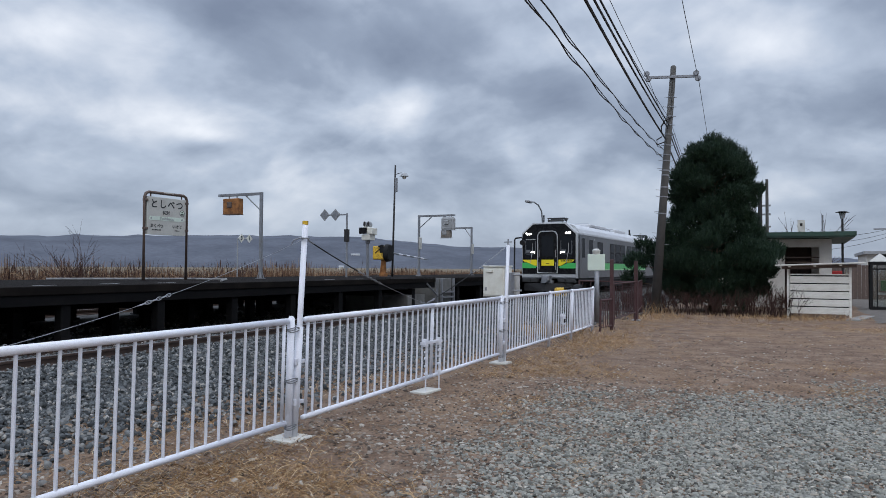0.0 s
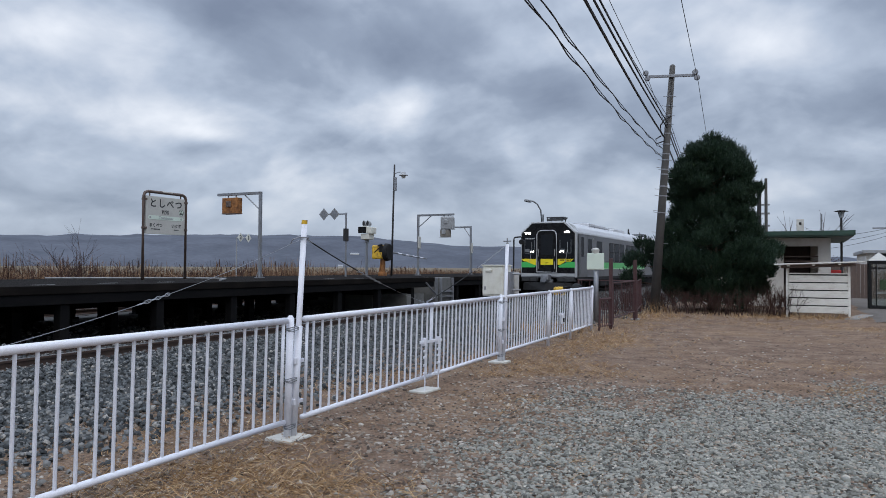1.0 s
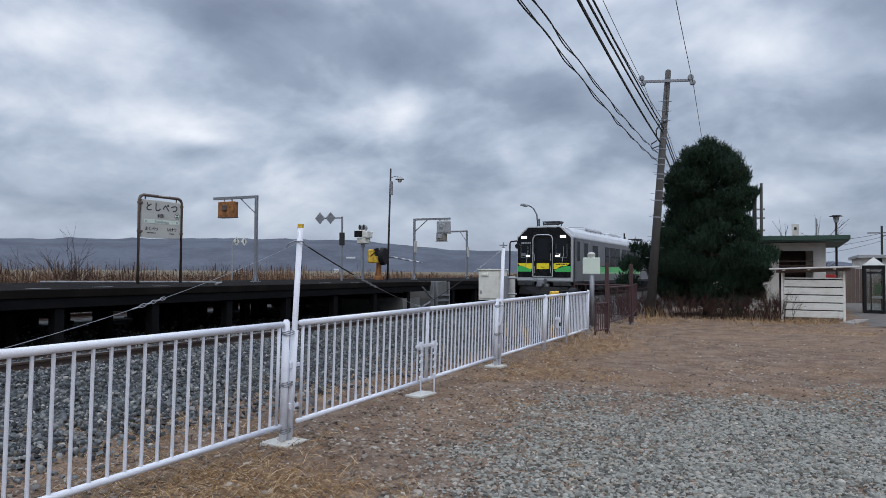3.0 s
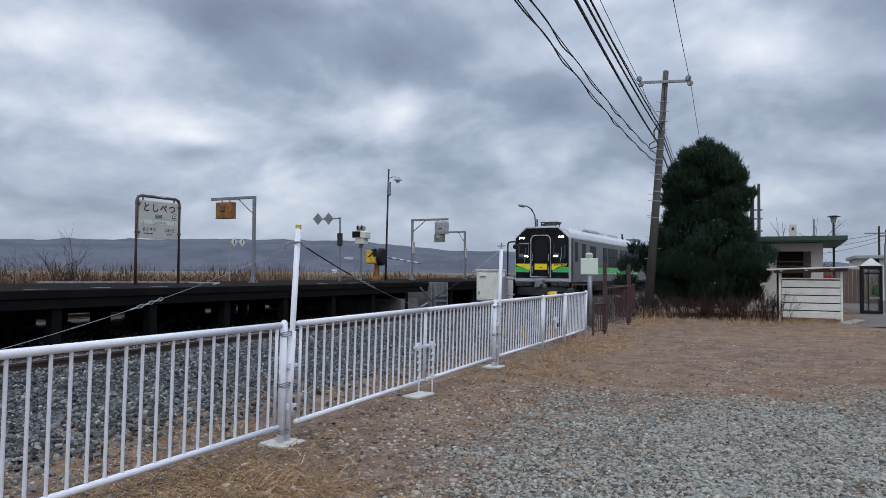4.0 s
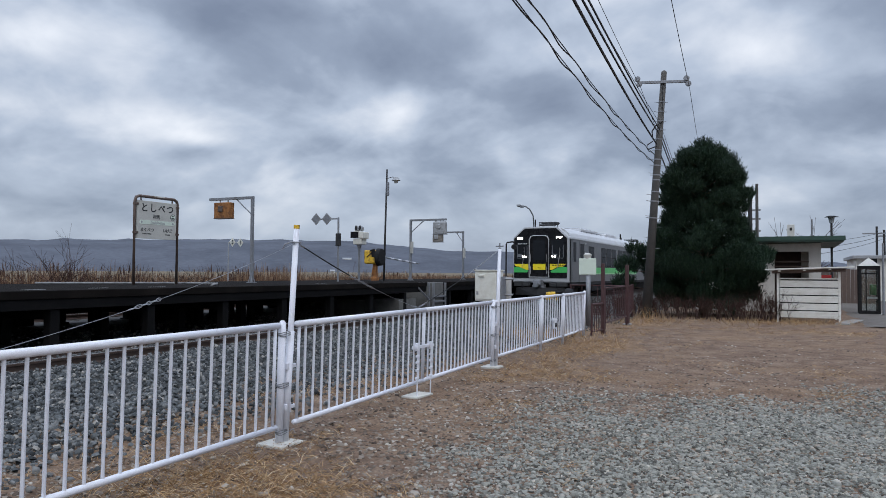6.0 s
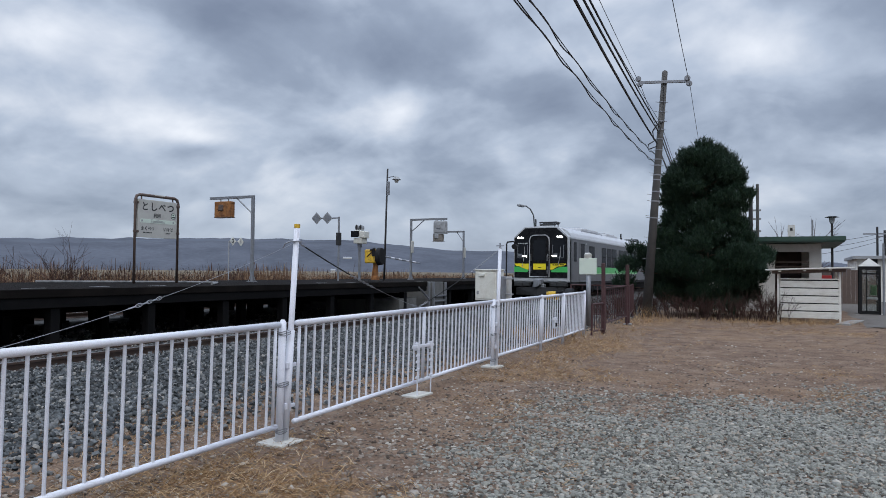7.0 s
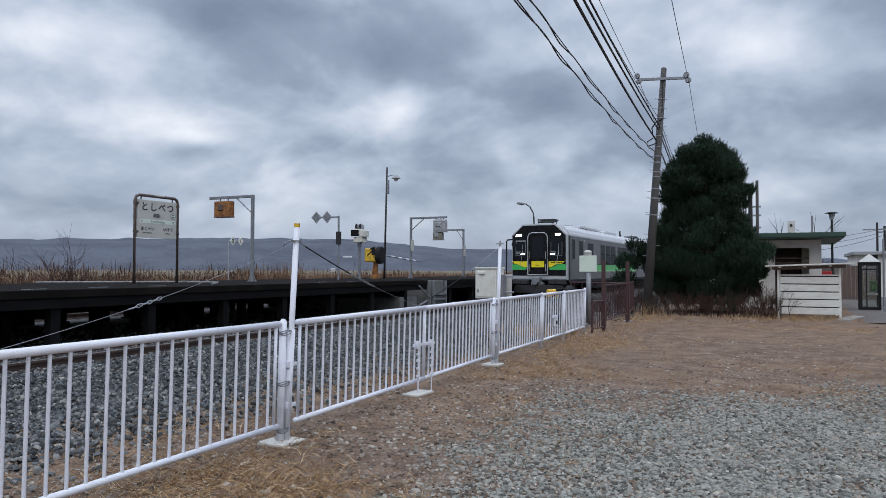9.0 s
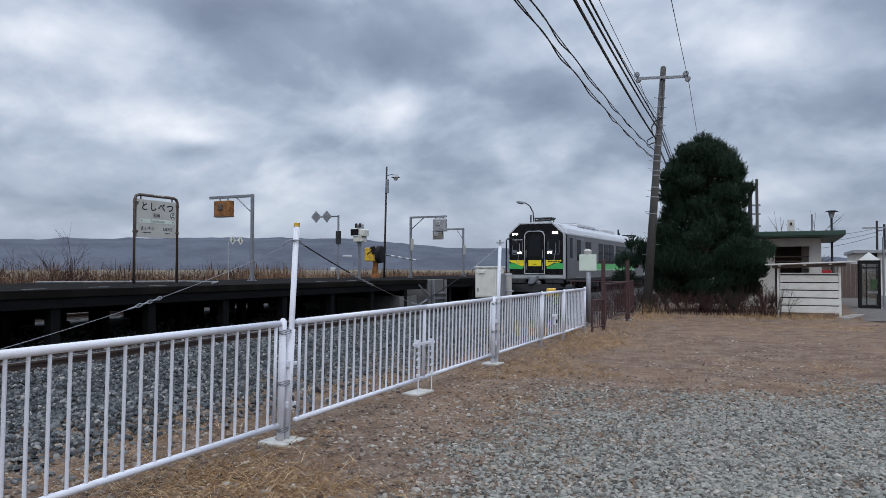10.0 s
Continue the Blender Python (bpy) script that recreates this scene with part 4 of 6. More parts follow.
def build_diamond_post():
    t = thing("diamond_marker_post", pose(-16.0, 23.63, PLAT_Z), "steel post with two grey diamond marker plates", "sign post", "platform sign posts")
    bm = B()
    rod(bm, (0, 0, 0), (0, 0, 2.5), 0.04)
    rod(bm, (0, 0, 2.46), (-1.15, 0, 2.46), 0.03)
    part("post", bm, GALVANISED, t)
    for x in (-0.52, -1.03):
        bm = B()
        r = 0.24
        plate(bm, [(x - r, 2.46), (x, 2.46 - r), (x + r, 2.46), (x, 2.46 + r)], -0.05, 0.02)
        d = part("marker_plate", bm, GREY_PAINT, t, "grey diamond plate")
        bm = B()
        plate(bm, [(x - r * 0.8, 2.46), (x, 2.46 - r * 0.8), (x + r * 0.8, 2.46), (x, 2.46 + r * 0.8)], -0.054, 0.004)
        part("plate_face", bm, GALVANISED, d)
    bm = B()
    box(bm, -0.08, 0.08, -0.08, 0.08, 1.38, 1.88, 0.015)
    part("switch_box", bm, UNDERFRAME, t, "dark grey switch box")
    # distant number plates beyond the far track
    t = thing("number_marker", pose(-23.0, 25.2, -0.3), "slim post with two white number diamonds", "sign post")
    bm = B()
    rod(bm, (0, 0, 0), (0, 0, 3.2), 0.025)
    rod(bm, (0, 0, 3.18), (0.0, 0.9, 3.22), 0.02)
    part("post", bm, GREY_PAINT, t)
    for k, ch in enumerate("31"):
        y, r = 0.2 + k * 0.52, 0.205
        bm = B()
        v = [bm.verts.new((0.04 + dx, y + a, 3.20 + b)) for dx in (0, 0.015) for a, b in ((-r, 0), (0, -r), (r, 0), (0, r))]
        for q in ((0, 3, 2, 1), (4, 5, 6, 7), (0, 1, 5, 4), (1, 2, 6, 5), (2, 3, 7, 6), (3, 0, 4, 7)):
            bm.faces.new([v[i] for i in q])
        part("number_plate", bm, CREAM, t, "white diamond plate")
        words(ch, 0.25, pose(0.058, y, 3.20, 90, 0, 90), t, weight=0.008)


def build_lamp_post():
    t = thing("platform_lamp", pose(-16.0, 27.15, PLAT_Z), "tall slim dark lamp post with a small hooded lamp", "lamp post")
    bm = B()
    rod(bm, (0, 0, 0), (0.06, 0.1, 4.86), 0.046, 0.036, n=12)
    part("pole", bm, UNDERFRAME, t, smooth=True)
    bm = B()
    tube(bm, [(0.06, 0.1, 4.45), (0.2, 0.12, 4.5), (0.34, 0.12, 4.52), (0.46, 0.12, 4.48)], 0.018, 6)
    box(bm, 0.07, 0.16, 0.04, 0.14, 3.7, 4.3, 0.01)
    part("bracket", bm, GALVANISED, t)
    bm = B()
    rod(bm, (0.5, 0.12, 4.36), (0.5, 0.12, 4.5), 0.20, 0.08, n=18)
    s = part("shade", bm, GREY_PAINT, t, "grey hooded shade")
    bm = B()
    rod(bm, (0.5, 0.12, 4.24), (0.5, 0.12, 4.36), 0.07, 0.11, n=14)
    part("bulb_glass", bm, BOARD_WHITE, s)


def build_camera_unit():
    t = thing("signal_camera", pose(-16.0, 25.15, PLAT_Z) @ Matrix.Diagonal((0.55, 0.6, 1, 1)), "white weatherproof monitor box with two round lamps on a post", "equipment")
    bm = B()
    box(bm, -0.07, 0.07, -0.07, 0.07, 0, 1.5, 0.01)
    box(bm, -0.12, 0.12, -0.12, 0.12, 1.36, 1.5, 0.02)
    part("post", bm, GALVANISED, t)
    bm = B()
    box(bm, -0.34, 0.40, -0.30, 0.36, 1.50, 1.74, 0.03)
    part("lower_case", bm, CREAM, t, "cream steel case")
    bm = B()
    box(bm, -0.36, 0.44, -0.34, 0.40, 1.76, 2.04, 0.03, m=pose(0, 0, 0, 0, 4, 0))
    u = part("upper_case", bm, CREAM, t, "cream steel hood")
    bm = B()
    box(bm, -0.50, 0.16, -0.40, -0.33, 1.76, 2.02, 0.01)
    part("dark_screen", bm, BLACK_GLOSS, u, "dark recessed screen")
    for x in (-0.12, 0.22):
        bm = B()
        rod(bm, (x, -0.25, 2.16), (x, 0.12, 2.14), 0.12, 0.10, n=18)
        l = part("round_lamp", bm, GREY_PAINT, t, "round lamp housing")
        bm = B()
        rod(bm, (x, -0.265, 2.16), (x, -0.245, 2.16), 0.095, n=18)
        part("lens", bm, UNDERFRAME, l)


def build_barrier(name, m, label, arm):
    t = thing(name, m, label, "barrier machine", "crossing barrier machines")
    up = 0.17 if arm else 0.0
    bm = B()
    if arm:
        box(bm, -0.10, 0.08, -0.08, 0.08, 0, 0.66, 0.02)
        box(bm, -0.17, 0.13, -0.12, 0.12, 0.08, 0.20, 0.015)
        rod(bm, (-0.12, -0.1, 0.2), (-0.04, -0.1, 0.6), 0.025)
    else:
        box(bm, -0.13, 0.13, -0.12, 0.12, 0, 0.72, 0.02)
    part("pedestal", bm, RUSTY_BOX if arm else UNDERFRAME, t, "rusty brown pedestal" if arm else "")
    bm = B()
    box(bm, -0.26, 0.26, -0.22, 0.22, 0 if arm else -0.12, 0.08, 0.015)
    part("base", bm, UNDERFRAME, t)
    bm = B()
    box(bm, -0.46, 0.10, -0.22, 0.24, 0.66 if arm else 0.72, 0.96 + up, 0.05)
    b = part("case", bm, SIGNAL_YELLOW, t, "chipped yellow steel case")
    bm = B()
    box(bm, -0.06, 0.12, -0.245, -0.2, 0.72 + up, 0.99 + up, 0.02)
    rod(bm, (-0.3, -0.23, 0.72 + up), (0.08, -0.23, 0.95 + up), 0.02)
    rod(bm, (-0.14, -0.23, 0.94 + up), (0.08, -0.23, 0.98 + up), 0.03)
    part("black_mark", bm, BLACK_RUBBER, b)
    bm = B()
    rod(bm, (0.11, 0, 0.72 + up), (0.34, 0, 0.72 + up), 0.31 if arm else 0.36, 0.29 if arm else 0.33, n=36)
    bmesh.ops.bevel(bm, geom=[e for e in bm.edges if abs(e.verts[0].co.x - e.verts[1].co.x) < 0.01], offset=0.03, segments=2, affect="EDGES")
    part("counterweight_drum", bm, BLACK_RUBBER, t, "dark round drum cover")
    if arm:
        z0, z1 = 0.90, 0.70
        bm = B()
        rod(bm, (0.30, 0.1, z0), (0.34, 3.4, z1), 0.03, 0.022)
        a = part("barrier_arm", bm, GALVANISED, t, "pale striped barrier arm")
        for k in range(4):
            bm = B()
            u = 0.2 + k * 0.2
            rod(bm, (0.30 + 0.04 * u, 0.1 + 3.3 * u, z0 - 0.2 * u), (0.30 + 0.04 * (u + 0.09), 0.1 + 3.3 * (u + 0.09), z0 - 0.2 * (u + 0.09)), 0.032, n=10)
            part("arm_band", bm, WHITE_PAINT, a)
    return t


build_diamond_post()
build_lamp_post()
build_camera_unit()
build_barrier("crossing_barrier", pose(-12.95, 21.4, PLAT_Z) @ Matrix.Diagonal((0.78, 0.8, 1, 1)), "chipped yellow barrier machine with dark drum and lowered arm", True)
build_barrier("low_crossing_barrier", pose(-6.05, 20.5, 0.08), "yellow barrier machine with dark drum behind the fence", False)


# ---- beside the crossing ----
def build_cabinet():
    t = thing("relay_cabinet", pose(-6.68, 15.5, -0.0), "cream steel relay cabinet on a concrete post", "cabinet")
    bm = B()
    box(bm, 0, 0.52, 0, 0.5, 0.94, 1.63, 0.012)
    b = part("body", bm, CREAM, t, "cream enamelled steel body")
    bm = B()
    box(bm, -0.02, 0.54, -0.03, 0.53, 1.63, 1.66, 0.008)
    part("lid", bm, CREAM, t)
    bm = B()
    box(bm, 0.03, 0.49, -0.016, 0.0, 0.98, 1.59, 0.006)
    d = part("door", bm, CREAM, t)
    bm = B()
    box(bm, 0.1, 0.25, -0.05, -0.016, 1.50, 1.56, 0.008)
    part("handle", bm, CREAM, d)
    bm = B()
    box(bm, 0.05, 0.10, -0.022, -0.015, 1.08, 1.16)
    part("label_plate", bm, GREY_PAINT, d)
    bm = B()
    box(bm, 0.52, 0.62, 0.15, 0.42, 0.95, 1.5, 0.01)
    rod(bm, (0.45, 0.2, 1.45), (0.78, 0.45, 1.45), 0.02)
    rod(bm, (0.45, 0.2, 1.08), (0.78, 0.45, 1.08), 0.02)
    part("bracket", bm, GALVANISED, t)
    bm = B()
    rod(bm, (0.55, 0.72, -0.4), (0.55, 0.72, 1.5), 0.085, n=14)
    part("concrete_post", bm, CONCRETE, t, "grey concrete post", smooth=True)
    # inverted-L signal bracket
    t = thing("signal_bracket", pose(-7.5, 19.65, 0), "dark slim steel bracket pole with a round mirror", "signal post")
    bm = B()
    tube(bm, [(0, 0, -0.35), (0, 0.05, 2.42), (0.02, 0.06, 2.47), (0.19, 0.1, 2.49), (0.22, 0.1, 2.46)], 0.022, 8)
    part("pole", bm, BLACK_RUBBER, t)
    bm = B()
    rod(bm, (0.23, 0.04, 2.34), (0.23, 0.14, 2.34), 0.075, n=16)
    rod(bm, (0.22, 0.1, 2.38), (0.22, 0.1, 2.48), 0.015)
    part("round_head", bm, BLACK_RUBBER, t)
    # blank board on a post
    t = thing("notice_board", pose(-5.43, 21.0, 0, 0, 0, 8), "pale green-white blank board on a grey post", "sign")
    bm = B()
    rod(bm, (0, 0.05, 0), (0, 0.05, 1.9), 0.07, n=14)
    part("post", bm, GALVANISED, t, smooth=True)
    bm = B()
    box(bm, -0.26, 0.24, -0.05, -0.01, 1.55, 2.03, 0.012)
    part("board", bm, BOARD_GREEN, t, "pale green-white board")
    bm = B()
    rod(bm, (-0.02, 0.05, 2.0), (-0.02, 0.05, 2.14), 0.10, 0.12, n=16)
    rod(bm, (-0.02, 0.05, 2.14), (-0.02, 0.05, 2.19), 0.12, 0.06, n=16)
    part("lamp_cap", bm, BOARD_WHITE, t)


def build_brown_fence():
    t = thing("brown_gate_post", pose(-4.50, 18.95, 0), "rusty maroon steel post with a low frame", "fence post", "maroon fence")
    bm = B()
    box(bm, -0.045, 0.045, -0.045, 0.045, 0, 1.85, 0.008)
    part("post", bm, MAROON, t)
    bm = B()
    rod(bm, (-0.12, -0.75, 0), (-0.10, -0.75, 0.82), 0.03)
    rod(bm, (-0.10, -0.75, 0.80), (0, 0, 0.80), 0.03)
    rod(bm, (-0.10, -0.75, 0.12), (0, 0, 0.12), 0.025)
    for k in range(4):
        u = 0.2 + 0.2 * k
        rod(bm, (-0.10 + 0.1 * u, -0.75 + 0.75 * u, 0.12), (-0.10 + 0.1 * u, -0.75 + 0.75 * u, 0.8), 0.012)
    part("low_frame", bm, MAROON, t, "rusty maroon low frame")
    t = thing("brown_gate_post", pose(-4.62, 22.6, 0), "rusty maroon steel post", "fence post", "maroon fence")
    bm = B()
    box(bm, -0.05, 0.05, -0.05, 0.05, 0, 1.85, 0.008)
    part("post", bm, MAROON, t)
    bm = B()
    box(bm, -0.12, 0.12, -0.12, 0.12, -0.02, 0.05, 0.01)
    part("foot", bm, CONCRETE, t)
    for (a, b, n) in (((-4.5, 19.1), (-4.62, 22.5), 11), ((-6.6, 23.2), (-4.7, 22.9), 7), ((-4.62, 22.8), (-5.2, 26.4), 8)):
        d = Vector((b[0] - a[0], b[1] - a[1], 0))
        t = thing("brown_fence", pose(a[0], a[1], 0, 0, 0, math.degrees(math.atan2(d.y, d.x))), "rusty maroon steel bar fence", "fence", "maroon fence")
        L = d.length
        for z in (1.2, 0.28):
            bm = B()
            rod(bm, (0, 0, z), (L, 0, z), 0.02)
            part("rail", bm, MAROON, t)
        for k in range(n):
            bm = B()
            x = L * (k + 0.5) / n
            rod(bm, (x, random.uniform(-0.01, 0.01), 0.28), (x + random.uniform(-0.015, 0.015), 0, 1.2), 0.010, n=6)
            part("bar", bm, MAROON, t)
        for x in (0.03, L - 0.03):
            bm = B()
            rod(bm, (x, 0, 0), (x, 0, 1.22), 0.03)
            part("end_bar", bm, MAROON, t)


# ---- utility pole and wires ----
CABLE = worn("black_cable", (0.014, 0.014, 0.016), (0.03, 0.03, 0.03), 0.6, scale=20, amount=0.4)
WIRE_RUN = Vector((-0.0802, 1.0, 0.0))


def build_pole():
    t = thing("utility_pole", pose(-4.83, 27.0, 0.206, 0, 4.3, 0) @ Matrix.Scale(0.871, 4), "leaning concrete utility pole with crossarm, bands and insulators", "utility pole")
    bm = B()
    rod(bm, (0, 0, -0.5), (0, 0, 10.05), 0.20, 0.115, n=20)
    part("shaft", bm, POLE_CONCRETE, t, smooth=True)
    bm = B()
    rod(bm, (0, 0, 10.05), (0, 0, 10.10), 0.115, 0.06, n=20)
    part("cap", bm, POLE_CONCRETE, t)
    bm = B()
    box(bm, -1.04, 1.04, -0.19, -0.11, 9.54, 9.65, 0.006)
    arm = part("crossarm", bm, GALVANISED, t, "galvanised steel crossarm")
    for x in (-1.0, 0.98):
        for dz, dx in ((0.10, -0.03), (-0.12, 0.06)):
            bm = B()
            z = 9.60 + dz - 0.0 * x + (0.03 if x < 0 else 0.0)
            for k, r in ((0, 0.09), (0.05, 0.125), (0.10, 0.10), (0.14, 0.05)):
                rod(bm, (x + dx, -0.27 + k, z), (x + dx, -0.23 + k, z), r, r * 0.85, n=14)
            part("insulator", bm, GALVANISED, arm, "grey porcelain insulator")
    for z in (8.75, 8.35, 7.95, 7.6, 7.2, 6.75, 6.35, 6.1, 5.7, 5.5, 5.0, 4.6, 3.9):
        bm = B()
        r = 0.20 - 0.085 * z / 10 + 0.008
        rod(bm, (0, 0, z), (0, 0, z + 0.05), r, r, n=18)
        if z > 6 or random.random() < 0.6:
            s = random.choice((-1, 1))
            rod(bm, (s * r, 0, z + 0.02), (s * (r + 0.16), -0.02, z + 0.05), 0.012)
            rod(bm, (-s * r, 0, z + 0.02), (-s * (r + 0.1), 0.0, z + 0.02), 0.012)
        part("steel_band", bm, GALVANISED, t)
    for k in range(9):
        bm = B()
        z = 2.2 + 0.45 * k
        s = 1 if k % 2 else -1
        rod(bm, (s * 0.16, 0, z), (s * 0.34, -0.02, z + 0.01), 0.010)
        part("step_bolt", bm, GALVANISED, t)
    bm = B()
    tube(bm, [(0.1, -0.13, 7.95), (-0.12, -0.3, 7.75), (-0.25, -0.35, 7.5), (-0.2, -0.3, 7.2), (-0.05, -0.2, 7.0)], 0.03, 7)
    tube(bm, [(-0.05, -0.2, 6.9), (-0.35, -0.35, 6.75), (-0.4, -0.3, 6.95), (-0.2, -0.25, 7.1)], 0.025, 7)
    tube(bm, [(0.02, -0.16, 9.4), (0.06, -0.15, 8.8), (0.08, -0.15, 8.2)], 0.014, 6)
    part("cable_loop", bm, CABLE, t, "black cable loops")

    def line(name, label, a, bx, sag, r, spiral, far):
        a, b = Vector(a), Vector((bx, -13.07, a[2]))
        t = thing(name, pose(0, 0, 0), label, "overhead wire", "overhead wires")

        def at(u):
            return a.lerp(b, u) - Vector((0, 0, sag * 4 * u * (1 - u)))
        bm = B()
        tube(bm, [at(u) for u in np.linspace(0, 1, 40)], r, 6)
        part("span", bm, CABLE, t)
        if spiral:
            bm = B()
            pts = []
            for i in range(420):
                u = i / 419
                p = at(u)
                w = i * 0.21
                pts.append(p + Vector((0.014 * math.cos(w), 0, -0.026 + 0.022 * math.sin(w) + 0.03 * noise.noise(p * 0.8))))
            tube(bm, pts, 0.0115, 5)
            part("lashed_cable", bm, CABLE, t, "black lashed telephone cable")
        if far:
            c = a + WIRE_RUN * 34 + Vector((0, 0, far))
            bm = B()
            tube(bm, [a.lerp(c, u) - Vector((0, 0, 0.5 * 4 * u * (1 - u))) for u in np.linspace(0, 1, 24)], r, 6)
            part("span", bm, CABLE, t)

    line("telephone_wire", "black lashed telephone cable on the pole", (-4.581, 27.00, 5.694), -1.237, 0.78, 0.009, True, 0.01)
    line("telephone_wire", "black lashed telephone cable on the pole", (-4.538, 27.00, 5.964), -1.350, 0.78, 0.009, True, 0)
    line("power_cable", "thick black overhead cable on the pole", (-4.477, 27.00, 6.373), -0.932, 0.52, 0.029, False, 0.01)
    line("power_cable", "thick black overhead cable on the pole", (-4.372, 27.00, 6.713), -1.193, 0.52, 0.024, False, 0.01)
    line("power_cable", "thick black overhead cable on the pole", (-4.329, 27.00, 6.835), -1.167, 0.52, 0.021, False, 0.01)
    line("power_wire", "thin black overhead wire on the crossarm", (-5.008, 27.00, 8.446), -1.420, 0.52, 0.009, False, 0.01)
    line("power_wire", "thin black overhead wire on the crossarm", (-3.292, 27.00, 8.263), 0.035, 0.52, 0.009, False, 0.01)
    line("power_wire", "thin black overhead wire on the pole", (-4.311, 27.00, 7.044), -1.524, 0.52, 0.009, False, 0.01)


# ---- station house, shelter, telephone box ----
PLASTER = worn("pale_plaster", (0.62, 0.60, 0.56), (0.40, 0.37, 0.33), 0.85, scale=2.0, amount=0.6, bump=0.3, fine=60)
GREEN_METAL = worn("dark_green_roof_metal", (0.022, 0.06, 0.042), (0.05, 0.055, 0.045), 0.5, scale=4, amount=0.6)
DARK_ROOM = worn("dark_brown_boards", (0.055, 0.035, 0.028), (0.03, 0.02, 0.017), 0.7, scale=4, amount=0.6)
WHITE_BOARD = worn("white_metal_siding", (0.70, 0.69, 0.64), (0.42, 0.38, 0.32), 0.6, scale=3, amount=0.5, bump=0.1, stretch=(1, 1, 3))
CLEAR, cn, cl, cb = shader("booth_glass", 0.04)
cb.inputs["Transmission Weight"].default_value, cb.inputs["Base Color"].default_value = 1.0, (0.8, 0.85, 0.84, 1)
RED = worn("red_enamel", (0.50, 0.03, 0.03), (0.3, 0.03, 0.03), 0.4, scale=5, amount=0.4)
PHONE_GREEN = worn("phone_green", (0.03, 0.10, 0.035), (0.02, 0.06, 0.03), 0.4, scale=5, amount=0.4)


def build_house():
    t = thing("station_house", pose(0, 34, 0), "small pale plaster station house with flat dark green roof", "house")
    bm = B()
    box(bm, -4.0, -0.72, 0, 0.2, -0.1, 2.9)
    box(bm, 0.59, 1.05, 0, 0.2, -0.1, 2.9)
    box(bm, -0.72, 0.59, 0, 0.2, 2.56, 2.9)
    part("front_wall", bm, PLASTER, t, "pale weathered plaster wall")
    bm = B()
    box(bm, 0.85, 1.05, 0.2, 7.0, -0.1, 2.9)
    part("side_wall", bm, PLASTER, t)
    bm = B()
    box(bm, -4.0, 0.85, 6.8, 7.0, -0.1, 2.9)
    box(bm, -4.0, -3.8, 0.2, 6.8, -0.1, 2.9)
    part("back_wall", bm, PLASTER, t)
    bm = B()
    box(bm, -0.9, 0.31, 1.6, 1.7, 0.0, 2.85)
    part("porch_door_wall", bm, DARK_ROOM, t, "dark brown porch wall")
    bm = B()
    box(bm, 0.33, 0.84, 1.2, 1.4, 0.0, 2.85)
    part("porch_return", bm, PLASTER, t)
    bm = B()
    for x in (-0.62, -0.2):
        box(bm, x, x + 0.38, 1.56, 1.6, 0.05, 2.1, 0.01)
    part("porch_door", bm, DARK_ROOM, t)
    bm = B()
    for z in (1.9, 2.1):
        box(bm, -0.72, 0.59, 0.06, 0.12, z, z + 0.05)
    box(bm, -0.72, 0.0, 0.02, 0.05, 0.0, 0.9)
    part("porch_rail", bm, BROWN_PAINT, t)
    bm = B()
    box(bm, -4.3, 1.85, -0.95, 7.4, 2.92, 3.02, 0.01)
    r = part("roof", bm, GREEN_METAL, t, "dark green sheet-metal flat roof")
    bm = B()
    box(bm, -4.3, 1.87, -0.99, -0.955, 2.98, 3.16, 0.006)
    box(bm, 1.852, 1.90, -0.99, 7.4, 2.98, 3.16, 0.006)
    part("fascia", bm, GREEN_METAL, r)
    bm = B()
    for k in range(13):
        box(bm, -4.2 + k * 0.45, -4.16 + k * 0.45, -0.9, 7.3, 3.02, 3.19)
    part("standing_seam", bm, GREEN_METAL, r)
    bm = B()
    box(bm, -0.23, 0.07, 1.8, 2.1, 3.0, 3.82, 0.01)
    ch = part("chimney_box", bm, PLASTER, t, "pale square flue box")
    bm = B()
    box(bm, -0.13, -0.03, 1.79, 1.81, 3.55, 3.68)
    part("flue_hole", bm, UNDERFRAME, ch)
    bm = B()
    rod(bm, (0.75, 1.5, 3.0), (0.75, 1.5, 4.0), 0.04)
    part("vent_pipe", bm, GALVANISED, t)
    bm = B()
    box(bm, 1.1, 1.75, -0.5, 7.0, -0.05, 0.12, 0.02)
    part("plinth", bm, CONCRETE, t)
    # postbox
    t = thing("red_box", pose(1.32, 36.4, 0.12), "red enamelled metal box beside the house", "box")
    bm = B()
    box(bm, -0.2, 0.2, -0.18, 0.18, 0.0, 1.45, 0.03)
    part("body", bm, RED, t)
    bm = B()
    box(bm, -0.13, 0.13, -0.2, -0.18, 1.15, 1.22)
    part("slot", bm, UNDERFRAME, t)


